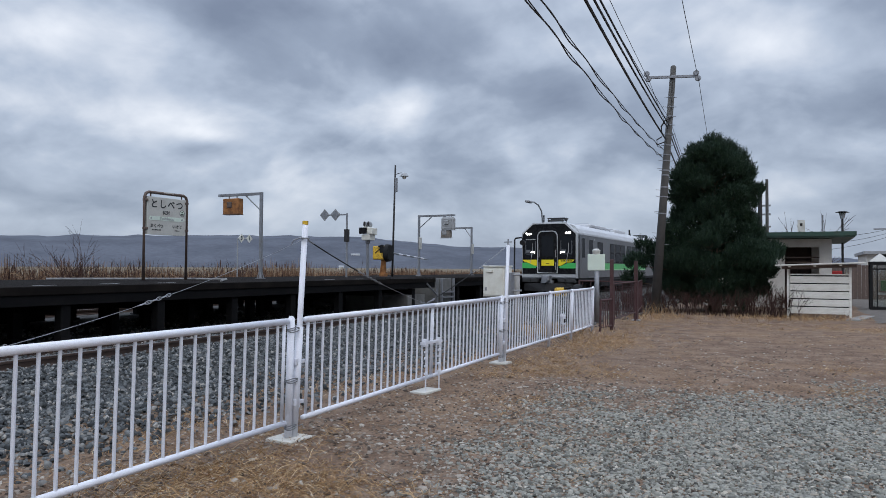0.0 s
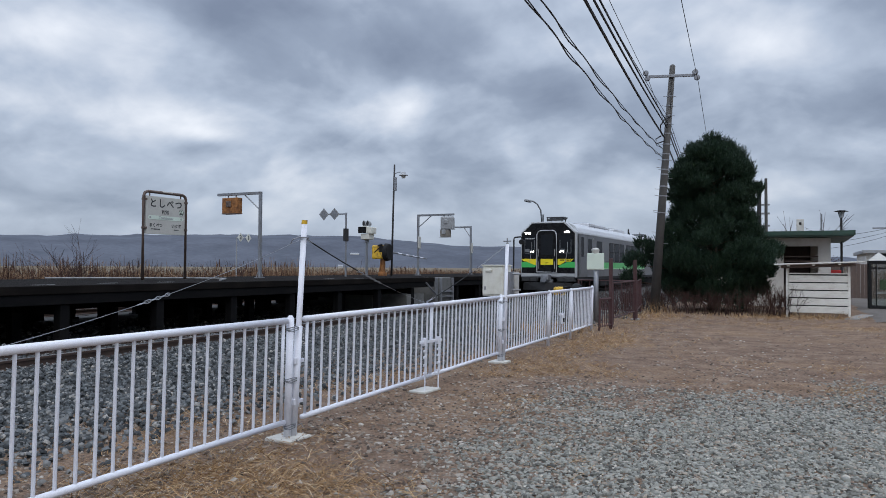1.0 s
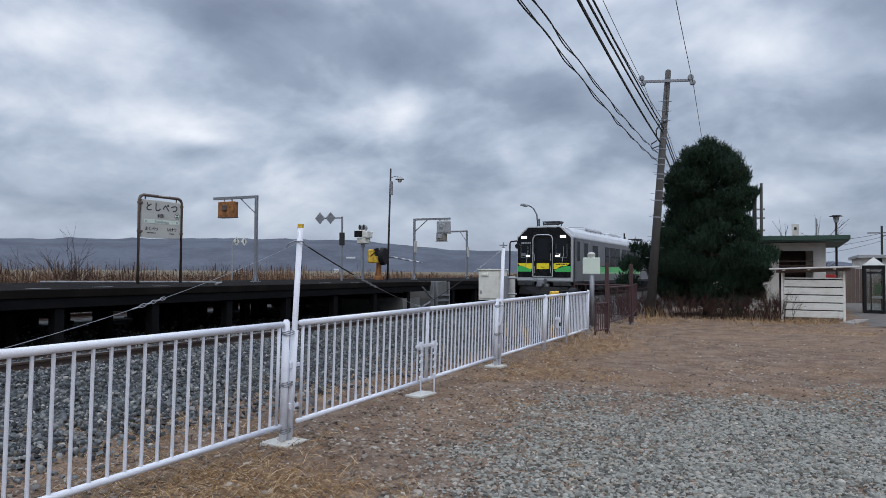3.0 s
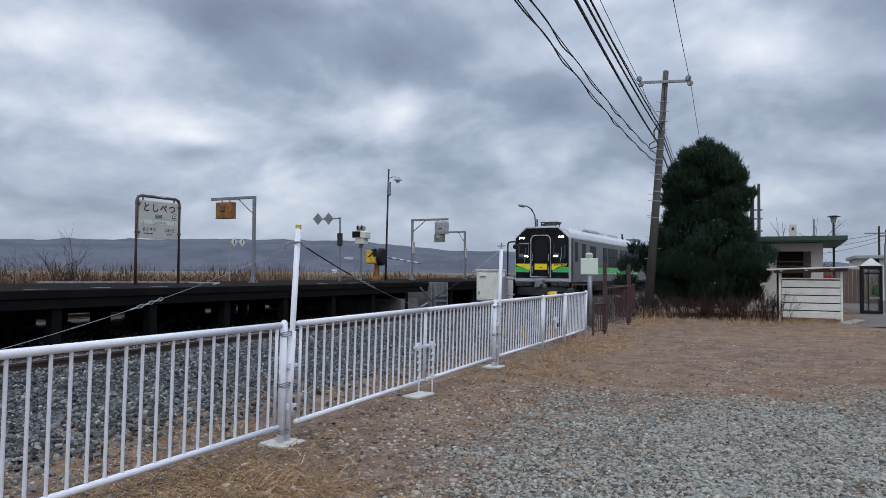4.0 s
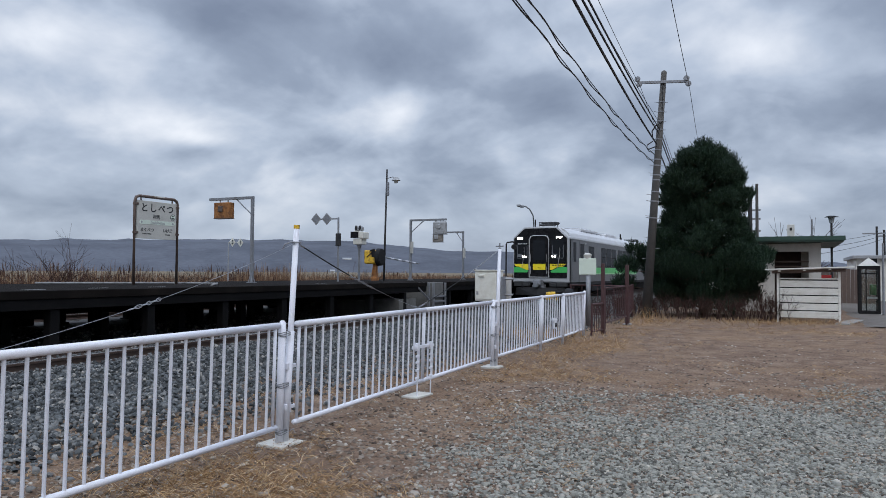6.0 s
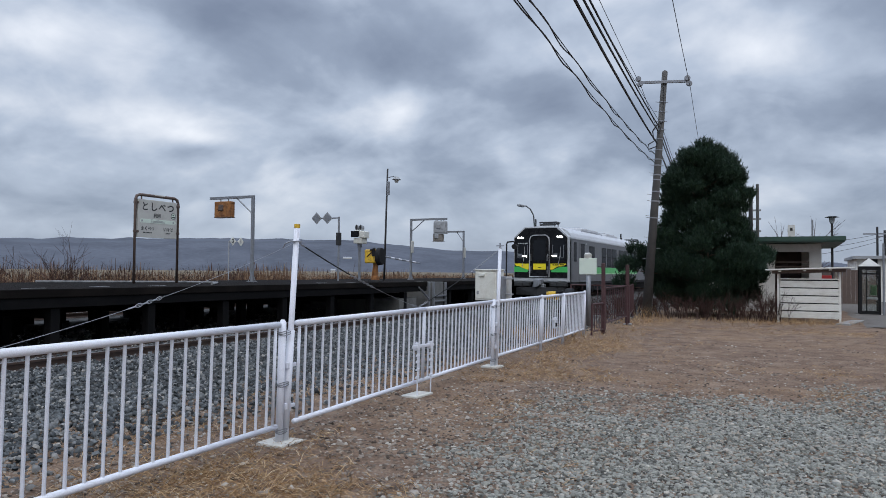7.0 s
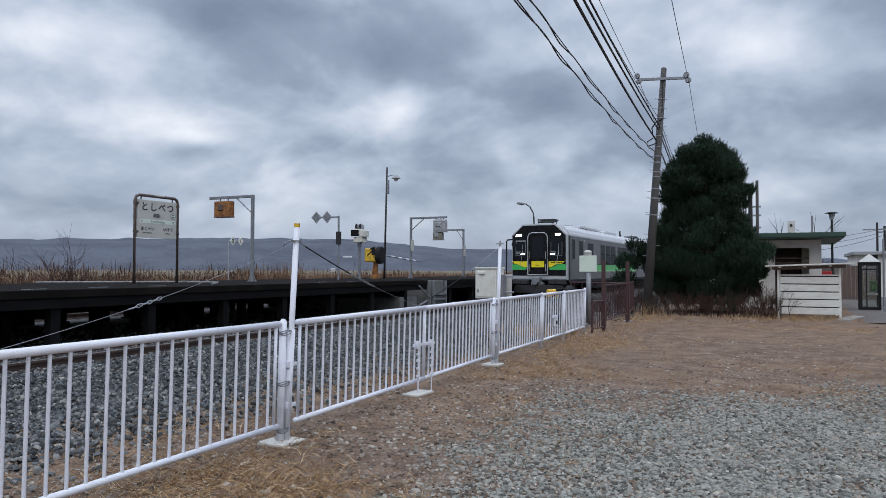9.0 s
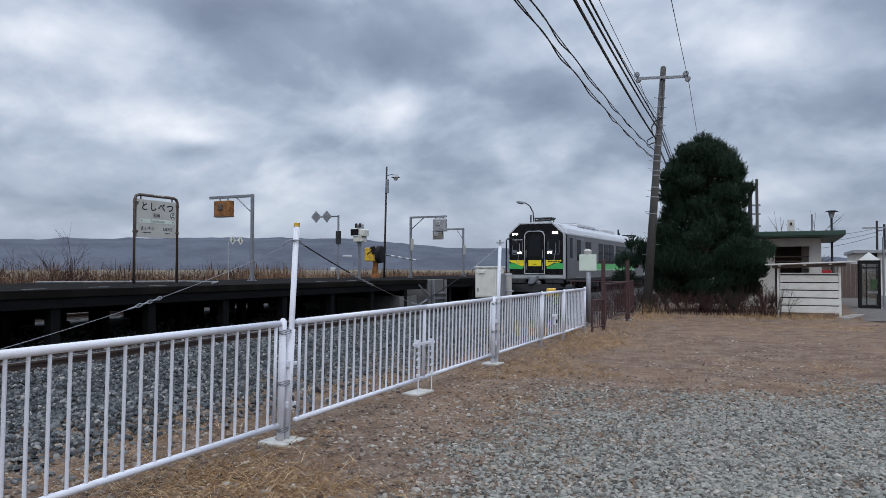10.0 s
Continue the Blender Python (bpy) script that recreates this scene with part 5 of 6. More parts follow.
def build_shelter():
    t = thing("bicycle_shelter", pose(0, 27.0, 0), "white slatted-board lean-to shelter with thin roof", "shelter")
    for k in range(5):
        bm = B()
        z = 0.15 + k * 0.255
        box(bm, -0.42, 1.32, -0.03, 0.015, z, z + 0.218, 0.006, m=Matrix.Translation((0, 0, z)) @ pose(0, 0, 0, 3.5, 0, 0) @ Matrix.Translation((0, 0, -z)))
        part("board", bm, WHITE_BOARD, t, "white metal board")
        # dark strip behind each gap stands in for the boards' shadow line
        bm = B()
        box(bm, -0.40, 1.31, 0.016, 0.04, z + 0.19, z + 0.29)
        part("shadow_strip", bm, UNDERFRAME, t)
    bm = B()
    box(bm, -0.46, 1.36, -0.02, 0.03, 1.43, 1.47, 0.005)
    part("top_rail", bm, WHITE_BOARD, t)
    for x, h in ((-0.47, 1.66), (1.36, 1.74)):
        for y in (0, 2.2):
            bm = B()
            box(bm, x - 0.035, x + 0.035, y - 0.035, y + 0.035, -0.15, h, 0.005)
            part("post", bm, WHITE_BOARD, t)
    bm = B()
    box(bm, -0.80, 1.84, -0.35, 2.6, 1.76, 1.80, 0.005, m=pose(0, 0, 0, 0, -2.0, 0))
    part("roof", bm, WHITE_BOARD, t, "thin pale sheet roof")
    for y in (-0.1, 2.2):
        bm = B()
        box(bm, -0.6, 1.6, y - 0.03, y + 0.03, 1.64, 1.74, m=pose(0, 0, 0, 0, -2.0, 0))
        part("beam", bm, BROWN_PAINT, t)
    for k in range(3):
        bm = B()
        x = -0.4 + k * 0.75
        box(bm, x, x + 0.08, -0.3, 2.4, 1.70, 1.758, m=pose(0, 0, 0, 0, -2.0, 0))
        part("rafter", bm, WHITE_BOARD, t)
    for k in range(7):
        bm = B()
        z = 0.25 + k * 0.19
        box(bm, -0.50, -0.48, 0.1, 2.1, z, z + 0.05)
        part("side_slat", bm, BROWN_PAINT, t)
    bm = B()
    box(bm, 1.45, 1.85, -0.9, 1.6, -0.05, 0.05, 0.015)
    tagged(part("concrete_apron", bm, CONCRETE), "cracked pale concrete slab beside the shelter", "concrete slab").matrix_basis = pose(0, 27.6, 0, 0, 0, -14)


def build_booth():
    t = thing("telephone_booth", pose(2.74, 33.8, 0), "dark-framed glass telephone booth with white peaked cap", "telephone booth")
    w, h = 0.325, 1.95
    for x in (-w, w):
        for y in (-w, w):
            bm = B()
            box(bm, x - 0.05, x + 0.05, y - 0.05, y + 0.05, 0, h, 0.006)
            part("corner_post", bm, BLACK_RUBBER, t)
    for z in (0.0, h - 0.14):
        bm = B()
        for s in (-1, 1):
            box(bm, -w, w, s * w - 0.025, s * w + 0.025, z, z + 0.14)
            box(bm, s * w - 0.025, s * w + 0.025, -w, w, z, z + 0.14)
        part("frame_band", bm, BLACK_RUBBER, t)
    for s in (-1, 1):
        for horizontal in (0, 1):
            bm = B()
            if horizontal:
                box(bm, -w + 0.04, w - 0.04, s * w - 0.004, s * w + 0.004, 0.15, h - 0.15)
            else:
                box(bm, s * w - 0.004, s * w + 0.004, -w + 0.04, w - 0.04, 0.15, h - 0.15)
            p = part("glass_pane", bm, CLEAR, t)
            p.visible_shadow = False
    bm = B()
    box(bm, -0.14, -0.10, -w - 0.03, -w + 0.02, 0.14, h - 0.14)
    box(bm, -w, w, -w - 0.03, -w + 0.02, 1.62, 1.68)
    part("door_stile", bm, BLACK_RUBBER, t)
    bm = B()
    box(bm, 0.04, 0.27, 0.03, 0.28, 0.78, 1.2, 0.02)
    part("telephone", bm, PHONE_GREEN, t, "green payphone")
    bm = B()
    box(bm, -0.05, 0.30, 0.0, 0.30, 0.62, 0.70)
    part("shelf", bm, GREY_PAINT, t)
    bm = B()
    v = [bm.verts.new(p) for p in ((-0.38, -0.38, h), (0.38, -0.38, h), (0.38, 0.38, h), (-0.38, 0.38, h), (0, -0.1, h + 0.33), (0, 0.1, h + 0.33))]
    for q in ((3, 2, 1, 0), (0, 1, 4), (1, 2, 5, 4), (2, 3, 5), (3, 0, 4, 5)):
        bm.faces.new([v[i] for i in q])
    part("peaked_cap", bm, BOARD_WHITE, t, "white peaked cap")
    bm = B()
    box(bm, -0.5, 0.5, -0.5, 0.5, -0.05, 0.03, 0.01)
    part("base", bm, CONCRETE, t)


def small_pole(x, y, h, r, label, arms=(), mat=None, name="utility_pole"):
    t = thing(name, pose(x, y, 0), label, "pole", "distant poles")
    bm = B()
    rod(bm, (0, 0, -0.1), (0, 0, h), r, r * 0.8, n=10)
    part("shaft", bm, mat or POLE_CONCRETE, t)
    for z, l in arms:
        bm = B()
        box(bm, -l, l, -0.05, 0.05, z, z + 0.1)
        part("crossarm", bm, GALVANISED, t)
    return t


def build_far_yard():
    t = thing("garden_lamp", pose(1.70, 40.0, 0), "tall dark post lamp with disc shade", "lamp post")
    bm = B()
    rod(bm, (0, 0, 0), (0, 0, 4.2), 0.06, 0.05, n=12)
    part("pole", bm, UNDERFRAME, t)
    bm = B()
    rod(bm, (0, 0, 4.1), (0, 0, 4.38), 0.09, 0.15, n=16)
    l = part("lantern", bm, GREY_PAINT, t)
    bm = B()
    rod(bm, (0, 0, 4.40), (0, 0, 4.46), 0.33, 0.16, n=20)
    part("disc_shade", bm, BLACK_RUBBER, l)
    small_pole(-2.2, 45, 6.4, 0.14, "dark twin equipment pole with crossbars", [(5.2, 0.55), (4.7, 0.55), (4.0, 0.55), (3.5, 0.5)], UNDERFRAME, "equipment_pole")
    small_pole(-1.84, 45, 6.75, 0.10, "slim grey pole behind the tree")
    small_pole(5.4, 60, 5.05, 0.09, "distant dark timber pole with crossarm", [(4.5, 0.9)], UNDERFRAME)
    small_pole(6.05, 62, 4.9, 0.10, "distant thin grey pole", [(4.4, 0.5)], UNDERFRAME)
    small_pole(3.18, 33.1, 1.95 + 0.9, 0.045, "thin grey post beside the booth", (), GALVANISED, "thin_post")
    bm = B()
    for z0, z1 in ((3.1, 3.35), (3.6, 3.6), (2.6, 3.1)):
        tube(bm, [(-1.8 + 7.5 * u, 46 + 14 * u, z0 + (z1 + 1.0 - z0) * u - 0.35 * 4 * u * (1 - u)) for u in np.linspace(0, 1, 18)], 0.014, 5)
    tagged(part("service_wires", bm, CABLE), "thin black service wires between distant poles", "overhead wire")
    # brown board fence and white house further off
    t = thing("board_fence", pose(1.2, 45, 0), "tall brown weathered board fence", "fence")
    for k in range(14):
        bm = B()
        box(bm, k * 0.2, k * 0.2 + 0.19, -0.02 + 0.01 * (k % 2), 0.02 + 0.01 * (k % 2), 0, 1.9 + random.uniform(-0.03, 0.03), 0.004)
        part("board", bm, BROWN_PAINT, t)
    t = thing("white_house", pose(3.4, 50, 0), "white rendered house with low roof beyond the yard", "house")
    bm = B()
    box(bm, 0, 9, 0, 8, -0.1, 2.55)
    w = part("wall", bm, PLASTER, t, "white rendered wall")
    bm = B()
    box(bm, -0.2, 9.3, -0.3, 8.3, 2.55, 2.75, 0.02)
    part("roof", bm, GREY_PAINT, t)
    for x in (0.5, 1.6):
        bm = B()
        box(bm, x, x + 0.6, -0.03, 0.02, 1.7, 2.6)
        part("window", bm, GLASS_DARK, w)
    t = thing("curved_street_lamp", pose(-16.0, 47.3, PLAT_Z), "grey curved-arm street lamp on the platform", "lamp post")
    bm = B()
    tube(bm, [(0, 0, 0), (0, 0, 3.75), (0, -0.15, 4.3), (-0.05, -0.7, 4.68), (-0.1, -1.4, 4.82), (-0.1, -2.1, 4.80)], 0.05, 8)
    part("pole", bm, GREY_PAINT, t, smooth=True)
    bm = B()
    box(bm, -0.22, 0.02, -2.9, -2.0, 4.68, 4.84, 0.05)
    part("lamp_head", bm, GREY_PAINT, t)
    bm = B()
    box(bm, -0.13, 0.13, -0.13, 0.13, 0, 3.0, 0.02)
    part("lower_case", bm, GREY_PAINT, t)


def build_forecourt():
    """Grey gravelled forecourt, its edge worn and uneven."""
    xs, ys = np.linspace(0, 14, 29), np.linspace(25.5, 70, 60)
    verts, faces = [], []
    for y in ys:
        edge = 1.75 + 0.5 * noise.noise(Vector((3, y * 0.35, 1))) - 0.03 * max(0.0, y - 33)
        for u in xs:
            x = edge + u
            verts.append((x, y, ground_z(x, y) + (0.03 if u > 0.3 else -0.03)))
    w = len(xs)
    for j in range(len(ys) - 1):
        for i in range(w - 1):
            faces.append((j * w + i, j * w + i + 1, (j + 1) * w + i + 1, (j + 1) * w + i))
    me = bpy.data.meshes.new("forecourt")
    me.from_pydata(verts, [], faces)
    me.materials.append(FORECOURT)
    tagged(new("pavement", me), "worn grey gravelled forecourt beside the booth", "pavement", kind="structure")


FORECOURT = worn("grey_forecourt", (0.135, 0.12, 0.107), (0.09, 0.078, 0.068), 0.95, scale=2.5, amount=0.7, bump=0.5, fine=45, spec=0.2)
build_forecourt()
build_cabinet()
build_brown_fence()
build_pole()
build_house()
build_shelter()
build_booth()
build_far_yard()


# ---- hills, fields and plants ----
RNG = np.random.default_rng(11)
# distance haze is mixed into the hills' base colour as blue-grey
HILL = worn("hazed_wooded_hill", (0.100, 0.108, 0.130), (0.066, 0.072, 0.088), 0.95, scale=0.012, amount=0.7, bump=0.0, fine=0.12, spec=0.1, spread=(0.40, 0.62), stretch=(1, 1, 1.6))
FIELD = worn("stubble_field", (0.17, 0.135, 0.092), (0.095, 0.085, 0.066), 0.95, scale=0.03, amount=0.8, bump=0.0, fine=1.2, spec=0.1, stretch=(1, 0.25, 1))
NEEDLES = island("pine_needles", [(0.0, (0.007, 0.019, 0.012)), (0.6, (0.014, 0.035, 0.020)), (0.9, (0.029, 0.062, 0.028)), (1.0, (0.052, 0.085, 0.034))], 0.6, 0.3)
BARK = worn("pine_bark", (0.10, 0.065, 0.045), (0.05, 0.035, 0.028), 0.95, scale=12, amount=0.8, bump=0.6)
STRAW = island("dry_straw", [(0.0, (0.17, 0.092, 0.042)), (0.5, (0.34, 0.205, 0.10)), (0.85, (0.48, 0.33, 0.18)), (1.0, (0.60, 0.47, 0.31))], 0.85, 0.2)
REED = island("dead_reeds", [(0.0, (0.05, 0.028, 0.02)), (0.45, (0.125, 0.068, 0.044)), (0.85, (0.22, 0.135, 0.08)), (1.0, (0.34, 0.24, 0.15))], 0.9, 0.15)
TWIG = island("bare_twigs", [(0.0, (0.028, 0.016, 0.014)), (1.0, (0.078, 0.045, 0.036))], 0.9, 0.15)
STONE = island("crushed_stone", [(0.0, (0.05, 0.046, 0.040)), (0.25, (0.15, 0.146, 0.126)), (0.6, (0.238, 0.236, 0.206)), (0.88, (0.305, 0.295, 0.255)), (0.96, (0.29, 0.23, 0.175)), (1.0, (0.46, 0.43, 0.37))], 0.85, 0.3, 60.0)
BALLAST = island("track_ballast", [(0.0, (0.022, 0.024, 0.025)), (0.4, (0.062, 0.067, 0.069)), (0.75, (0.125, 0.132, 0.134)), (0.94, (0.185, 0.18, 0.17)), (1.0, (0.32, 0.30, 0.27))], 0.85, 0.3, 50.0)
YARD_STONE = island("brown_yard_stone", [(0.0, (0.05, 0.036, 0.028)), (0.4, (0.155, 0.12, 0.094)), (0.85, (0.27, 0.23, 0.19)), (1.0, (0.42, 0.39, 0.34))], 0.9, 0.2, 60.0)
BALLAST_BED = worn("ballast_bed", (0.055, 0.052, 0.048), (0.03, 0.028, 0.026), 0.95, scale=14, amount=0.8, bump=0.8, fine=40)


def stones(name, pts, sizes, material, label, flat=0.6, category="gravel", tilt=0.4):
    """Crushed stone: each a split four-sided chip with a broken, uneven top."""
    n = len(pts)
    turn = (np.arange(4) * math.pi / 2)[None] + RNG.uniform(-0.42, 0.42, (n, 4))
    long = RNG.uniform(0.55, 0.95, n)[:, None]
    low = RNG.uniform(0.9, 1.25, (n, 4))
    high = low * RNG.uniform(0.62, 0.95, (n, 4))
    v = np.empty((n, 8, 3))
    for k, r in ((0, low), (4, high)):
        v[:, k:k + 4, 0] = np.cos(turn) * r
        v[:, k:k + 4, 1] = np.sin(turn) * r * long
    v[:, :4, 2] = -0.7 * flat
    v[:, 4:, 2] = flat * RNG.uniform(0.45, 1.1, (n, 4))
    for p, q, spread in ((1, 2, tilt), (0, 2, tilt), (0, 1, 9.0)):
        a = RNG.normal(0, spread, n)
        c, t = np.cos(a)[:, None], np.sin(a)[:, None]
        v[:, :, p], v[:, :, q] = v[:, :, p] * c - v[:, :, q] * t, v[:, :, p] * t + v[:, :, q] * c
    v *= sizes[:, None, None]
    v += pts[:, None, :]
    f = np.array([(4, 5, 6, 7), (0, 1, 5, 4), (1, 2, 6, 5), (2, 3, 7, 6), (3, 0, 4, 7)])
    faces = (f[None] + (np.arange(n) * 8)[:, None, None]).reshape(-1, 4)
    return stuff(name, v, faces, material, label, category)


def blades(name, roots, tips, widths, material, label, category, bend=0.0, parent=None):
    """Thin bent leaves, each of two quads that narrow to the tip."""
    roots, tips = np.asarray(roots), np.asarray(tips)
    n = len(roots)
    d = tips - roots
    side = np.cross(d, RNG.normal(0, 1, (n, 3)))
    side /= np.linalg.norm(side, axis=1, keepdims=True) + 1e-9
    side *= widths[:, None] / 2
    mid = roots + d * 0.55
    mid[:, 2] += bend * np.linalg.norm(d, axis=1)
    v = np.stack([roots - side, roots + side, mid + side * 0.8, mid - side * 0.8, tips + side * 0.25, tips - side * 0.25], 1)
    f = np.array([(0, 1, 2, 3), (3, 2, 4, 5)])
    faces = (f[None] + (np.arange(n) * 6)[:, None, None]).reshape(-1, 4)
    return stuff(name, v, faces, material, label, category, parent)


def needle_tufts(name, roots, tips, widths, material, parent):
    """Single pointed needles, each one triangle."""
    n = len(roots)
    d = tips - roots
    side = np.cross(d, RNG.normal(0, 1, (n, 3)))
    side /= np.linalg.norm(side, axis=1, keepdims=True) + 1e-9
    side *= widths[:, None] / 2
    v = np.stack([roots - side, roots + side, tips], 1)
    ob = stuff(name, v, np.arange(n * 3).reshape(-1, 3), material, "dark green needle tufts", "", parent)
    return ob


def fbm(x, y, s, seed):
    return np.array([noise.fractal(Vector((a * s, b * s, seed)), 1.0, 2.0, 3) for a, b in zip(x, y)])


def build_hills():
    n, rows = 260, 7
    verts, faces = [], []
    for j in range(rows):
        v = j / (rows - 1)
        for i in range(n):
            az = radians(-45 + 150 * i / (n - 1))
            d = 1250 + 500 * v
            x, y = -math.sin(az) * d, math.cos(az) * d
            g = math.degrees(az)
            ridge = float(np.interp(g, [-45, -5.6, -1.7, 12.8, 21.6, 25.2, 29.6, 33.2, 37.5, 46.6, 57.4, 105], [20, 24.5, 29, 46, 53, 54, 65, 75.5, 76, 72.5, 64, 50]))
            h = ridge + 3.4 * noise.noise(Vector((g * 0.7, 3, 0))) + 2.2 * noise.noise(Vector((g * 2.1, 1, 5))) + 0.8 * noise.noise(Vector((g * 9, 2, 7)))
            verts.append((x, y, -2 + h * (1 - (1 - v) ** 2.2) + (2.5 * noise.noise(Vector((x * 0.02, y * 0.02, 1))) if 0 < v < 1 else 0)))
    for j in range(rows - 1):
        for i in range(n - 1):
            faces.append((j * n + i + 1, j * n + i, (j + 1) * n + i, (j + 1) * n + i + 1))
    me = bpy.data.meshes.new("hills")
    me.from_pydata(verts, [], faces)
    for p in me.polygons:
        p.use_smooth = True
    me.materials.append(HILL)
    tagged(new("backdrop_hills", me), "long low wooded hills, blue-grey from painted distance haze", "hills", kind="structure")
    bm = B()
    # dry fields beyond the far track, a hand above the plain
    for x0, x1, y0, y1 in ((-900, -25, -60, 1100),):
        v = [bm.verts.new(p) for p in ((x0, y0, 0.07), (x1, y0, 0.07), (x1, y1, 0.07), (x0, y1, 0.07))]
        bm.faces.new(v)
    tagged(part("field", bm, FIELD), "ochre and brown dry stubble fields", "field", kind="structure")
    # far farm buildings
    for x, y, z, w, h, lab in ((-330, 480, 0, 1.6, 3.0, "distant white farm shed"), (-180, 640, 0, 8, 5, "distant grey farm house"), (-738, 1119, 22, 8, 5, "long distant white barn at the foot of the hill")):
        t = thing("farm_building", pose(x, y, z, 0, 0, 30), lab, "farm building", "distant farm buildings")
        bm = B()
        box(bm, -w, w, -3, 3, -3 if z else 0, h * 0.6)
        part("wall", bm, PLASTER, t)
        bm = B()
        extrude_y(bm, [(-3.4, h * 0.6), (3.4, h * 0.6), (0, h)], -w - 0.3, w + 0.3)
        r = part("roof", bm, GREY_PAINT, t)
        r.matrix_basis = pose(0, 0, 0, 0, 0, 90)


def build_ballast():
    xs = [-6.2, -6.9, -7.5, -8.0, -8.6, -9.2, -10.0, -11.0, -12.0, -13.0, -14.5, -16, -17.5, -18.6, -19.4, -20.4, -21.4, -22.4, -23.2, -24.2]
    verts, faces = [], []
    ys = list(np.arange(-14, 60, 0.8)) + list(range(60, 270, 15))
    for y in ys:
        for x in xs:
            z = ballast_z(x) if x > -13 or x < -18.4 else 0.05
            z += track_dz(y)
            z += 0.02 * noise.noise(Vector((x * 1.3, y * 1.3, 2)))
            if x in (-6.2, -24.2):
                z = -0.06 if x > -7 else -0.32
            if x == -6.9:
                z = -0.03
            verts.append((x + (0.2 * noise.noise(Vector((y * 0.6, 5, 0))) if x > -7.6 else 0), y, z))
    w = len(xs)
    for j in range(len(ys) - 1):
        for i in range(w - 1):
            faces.append((j * w + i + 1, j * w + i, (j + 1) * w + i, (j + 1) * w + i + 1)[::-1])
    me = bpy.data.meshes.new("ballast_bed")
    me.from_pydata(verts, [], faces)
    me.materials.append(BALLAST_BED)
    tagged(new("ballast_bed", me), "dark grey ballast bed under the tracks", "ballast", kind="structure")
    n = 90000
    y = 1.5 + 40 * RNG.random(n) ** 1.5
    x = RNG.uniform(-12.4, -4.9, n)
    lo = RNG.random(n) < np.clip((-5.0 - x) / 1.6, 0.08, 1)
    x, y = x[lo], y[lo]
    z = np.array([max(ballast_z(a) + track_dz(b), ground_z(a, b)) for a, b in zip(x, y)]) + 0.015 + RNG.uniform(-0.02, 0.035, len(x))
    stones("ballast_stones", np.stack([x, y, z], 1), 0.016 + 0.026 * RNG.random(len(x)) ** 1.2, BALLAST, "loose blue-grey crushed ballast stones", 0.5, "ballast", 0.42)
    m = 9000
    x = RNG.uniform(-18.4, -12.6, m)
    y = RNG.uniform(4, 45, m)
    stones("platform_rubble", np.stack([x, y, np.full(m, 0.0)], 1), RNG.uniform(0.03, 0.06, m), BALLAST, "dark ballast under the platform", 0.7, "ballast")


def gravel_mask(x, y):
    """How thickly the grey gravel lies: 1 in the sheet, 0 on bare earth."""
    edge_x = np.interp(y, [3.5, 4.65, 6.8, 9.4, 10.5, 12], [-1.9, -2.05, -2.5, -2.6, -1.2, 1.0])
    n = fbm(x, y, 0.9, 3.0)
    a = np.clip((x - edge_x + 0.9 * n + 0.7) / 2.6, 0, 1)
    far = np.interp(x, [-3, -0.7, 1.2, 4], [10.3, 10.2, 12.2, 14.0])
    b = np.clip((far - y + 1.4 * n + 0.3) / 2.6, 0, 1)
    return a * b


def build_gravel():
    n = 172000
    r = 4.0 + 9.5 * RNG.random(n) ** 1.25
    a = radians(-7.5) + RNG.random(n) * radians(48)
    x, y = -np.sin(a) * r, np.cos(a) * r
    k = gravel_mask(x, y)
    keep = RNG.random(n) < np.clip(k, 0.0, 1) * np.clip(0.80 + 0.5 * fbm(x, y, 1.7, 30.0), 0.3, 1)
    x1, y1 = x[keep], y[keep]
    s = 0.008 + 0.019 * RNG.random(len(x1)) ** 1.4 + 0.011 * (RNG.random(len(x1)) < 0.06)
    z = np.array([ground_z(p, q) for p, q in zip(x1, y1)]) + RNG.uniform(-0.004, 0.014, len(x1))
    m = 15000
    xb, yb = RNG.uniform(-2.6, 6, m), RNG.uniform(-5, 9, m)
    ab = np.arctan2(-xb, yb)
    out = (np.hypot(xb, yb) < 4.0) | (ab < radians(-7.5)) | (yb < 0)
    xb, yb = xb[out], yb[out]
    x1, y1, s = np.concatenate([x1, xb]), np.concatenate([y1, yb]), np.concatenate([s, RNG.uniform(0.015, 0.03, len(xb))])
    z = np.concatenate([z, np.array([ground_z(p, q) for p, q in zip(xb, yb)]) + 0.004])
    stones("yard_gravel", np.stack([x1, y1, z], 1), s, STONE, "blue-grey crushed stone gravel spread over the yard", 0.36, tilt=0.24)
    n = 100000
    r = 3.6 + 22 * RNG.random(n) ** 1.6
    a = radians(-9) + RNG.random(n) * radians(70)
    x, y = -np.sin(a) * r, np.cos(a) * r
    k = gravel_mask(x, y)
    thin = np.interp(r, [4, 9, 13, 20], [1.0, 0.85, 0.3, 0.2]) * np.clip(0.65 + 0.8 * fbm(x, y, 0.5, 8.0), 0.2, 1)
    keep = (RNG.random(n) < thin * (1 - 0.7 * k)) & (x > -6.9)
    x, y = x[keep], y[keep]
    s = RNG.uniform(0.007, 0.027, len(x)) * (1 + 0.7 * (RNG.random(len(x)) < 0.05))
    z = np.array([ground_z(p, q) for p, q in zip(x, y)]) + s * 0.05
    stones("yard_pebbles", np.stack([x, y, z], 1), s, YARD_STONE, "scattered brown and grey pebbles on bare earth", 0.36, tilt=0.3)


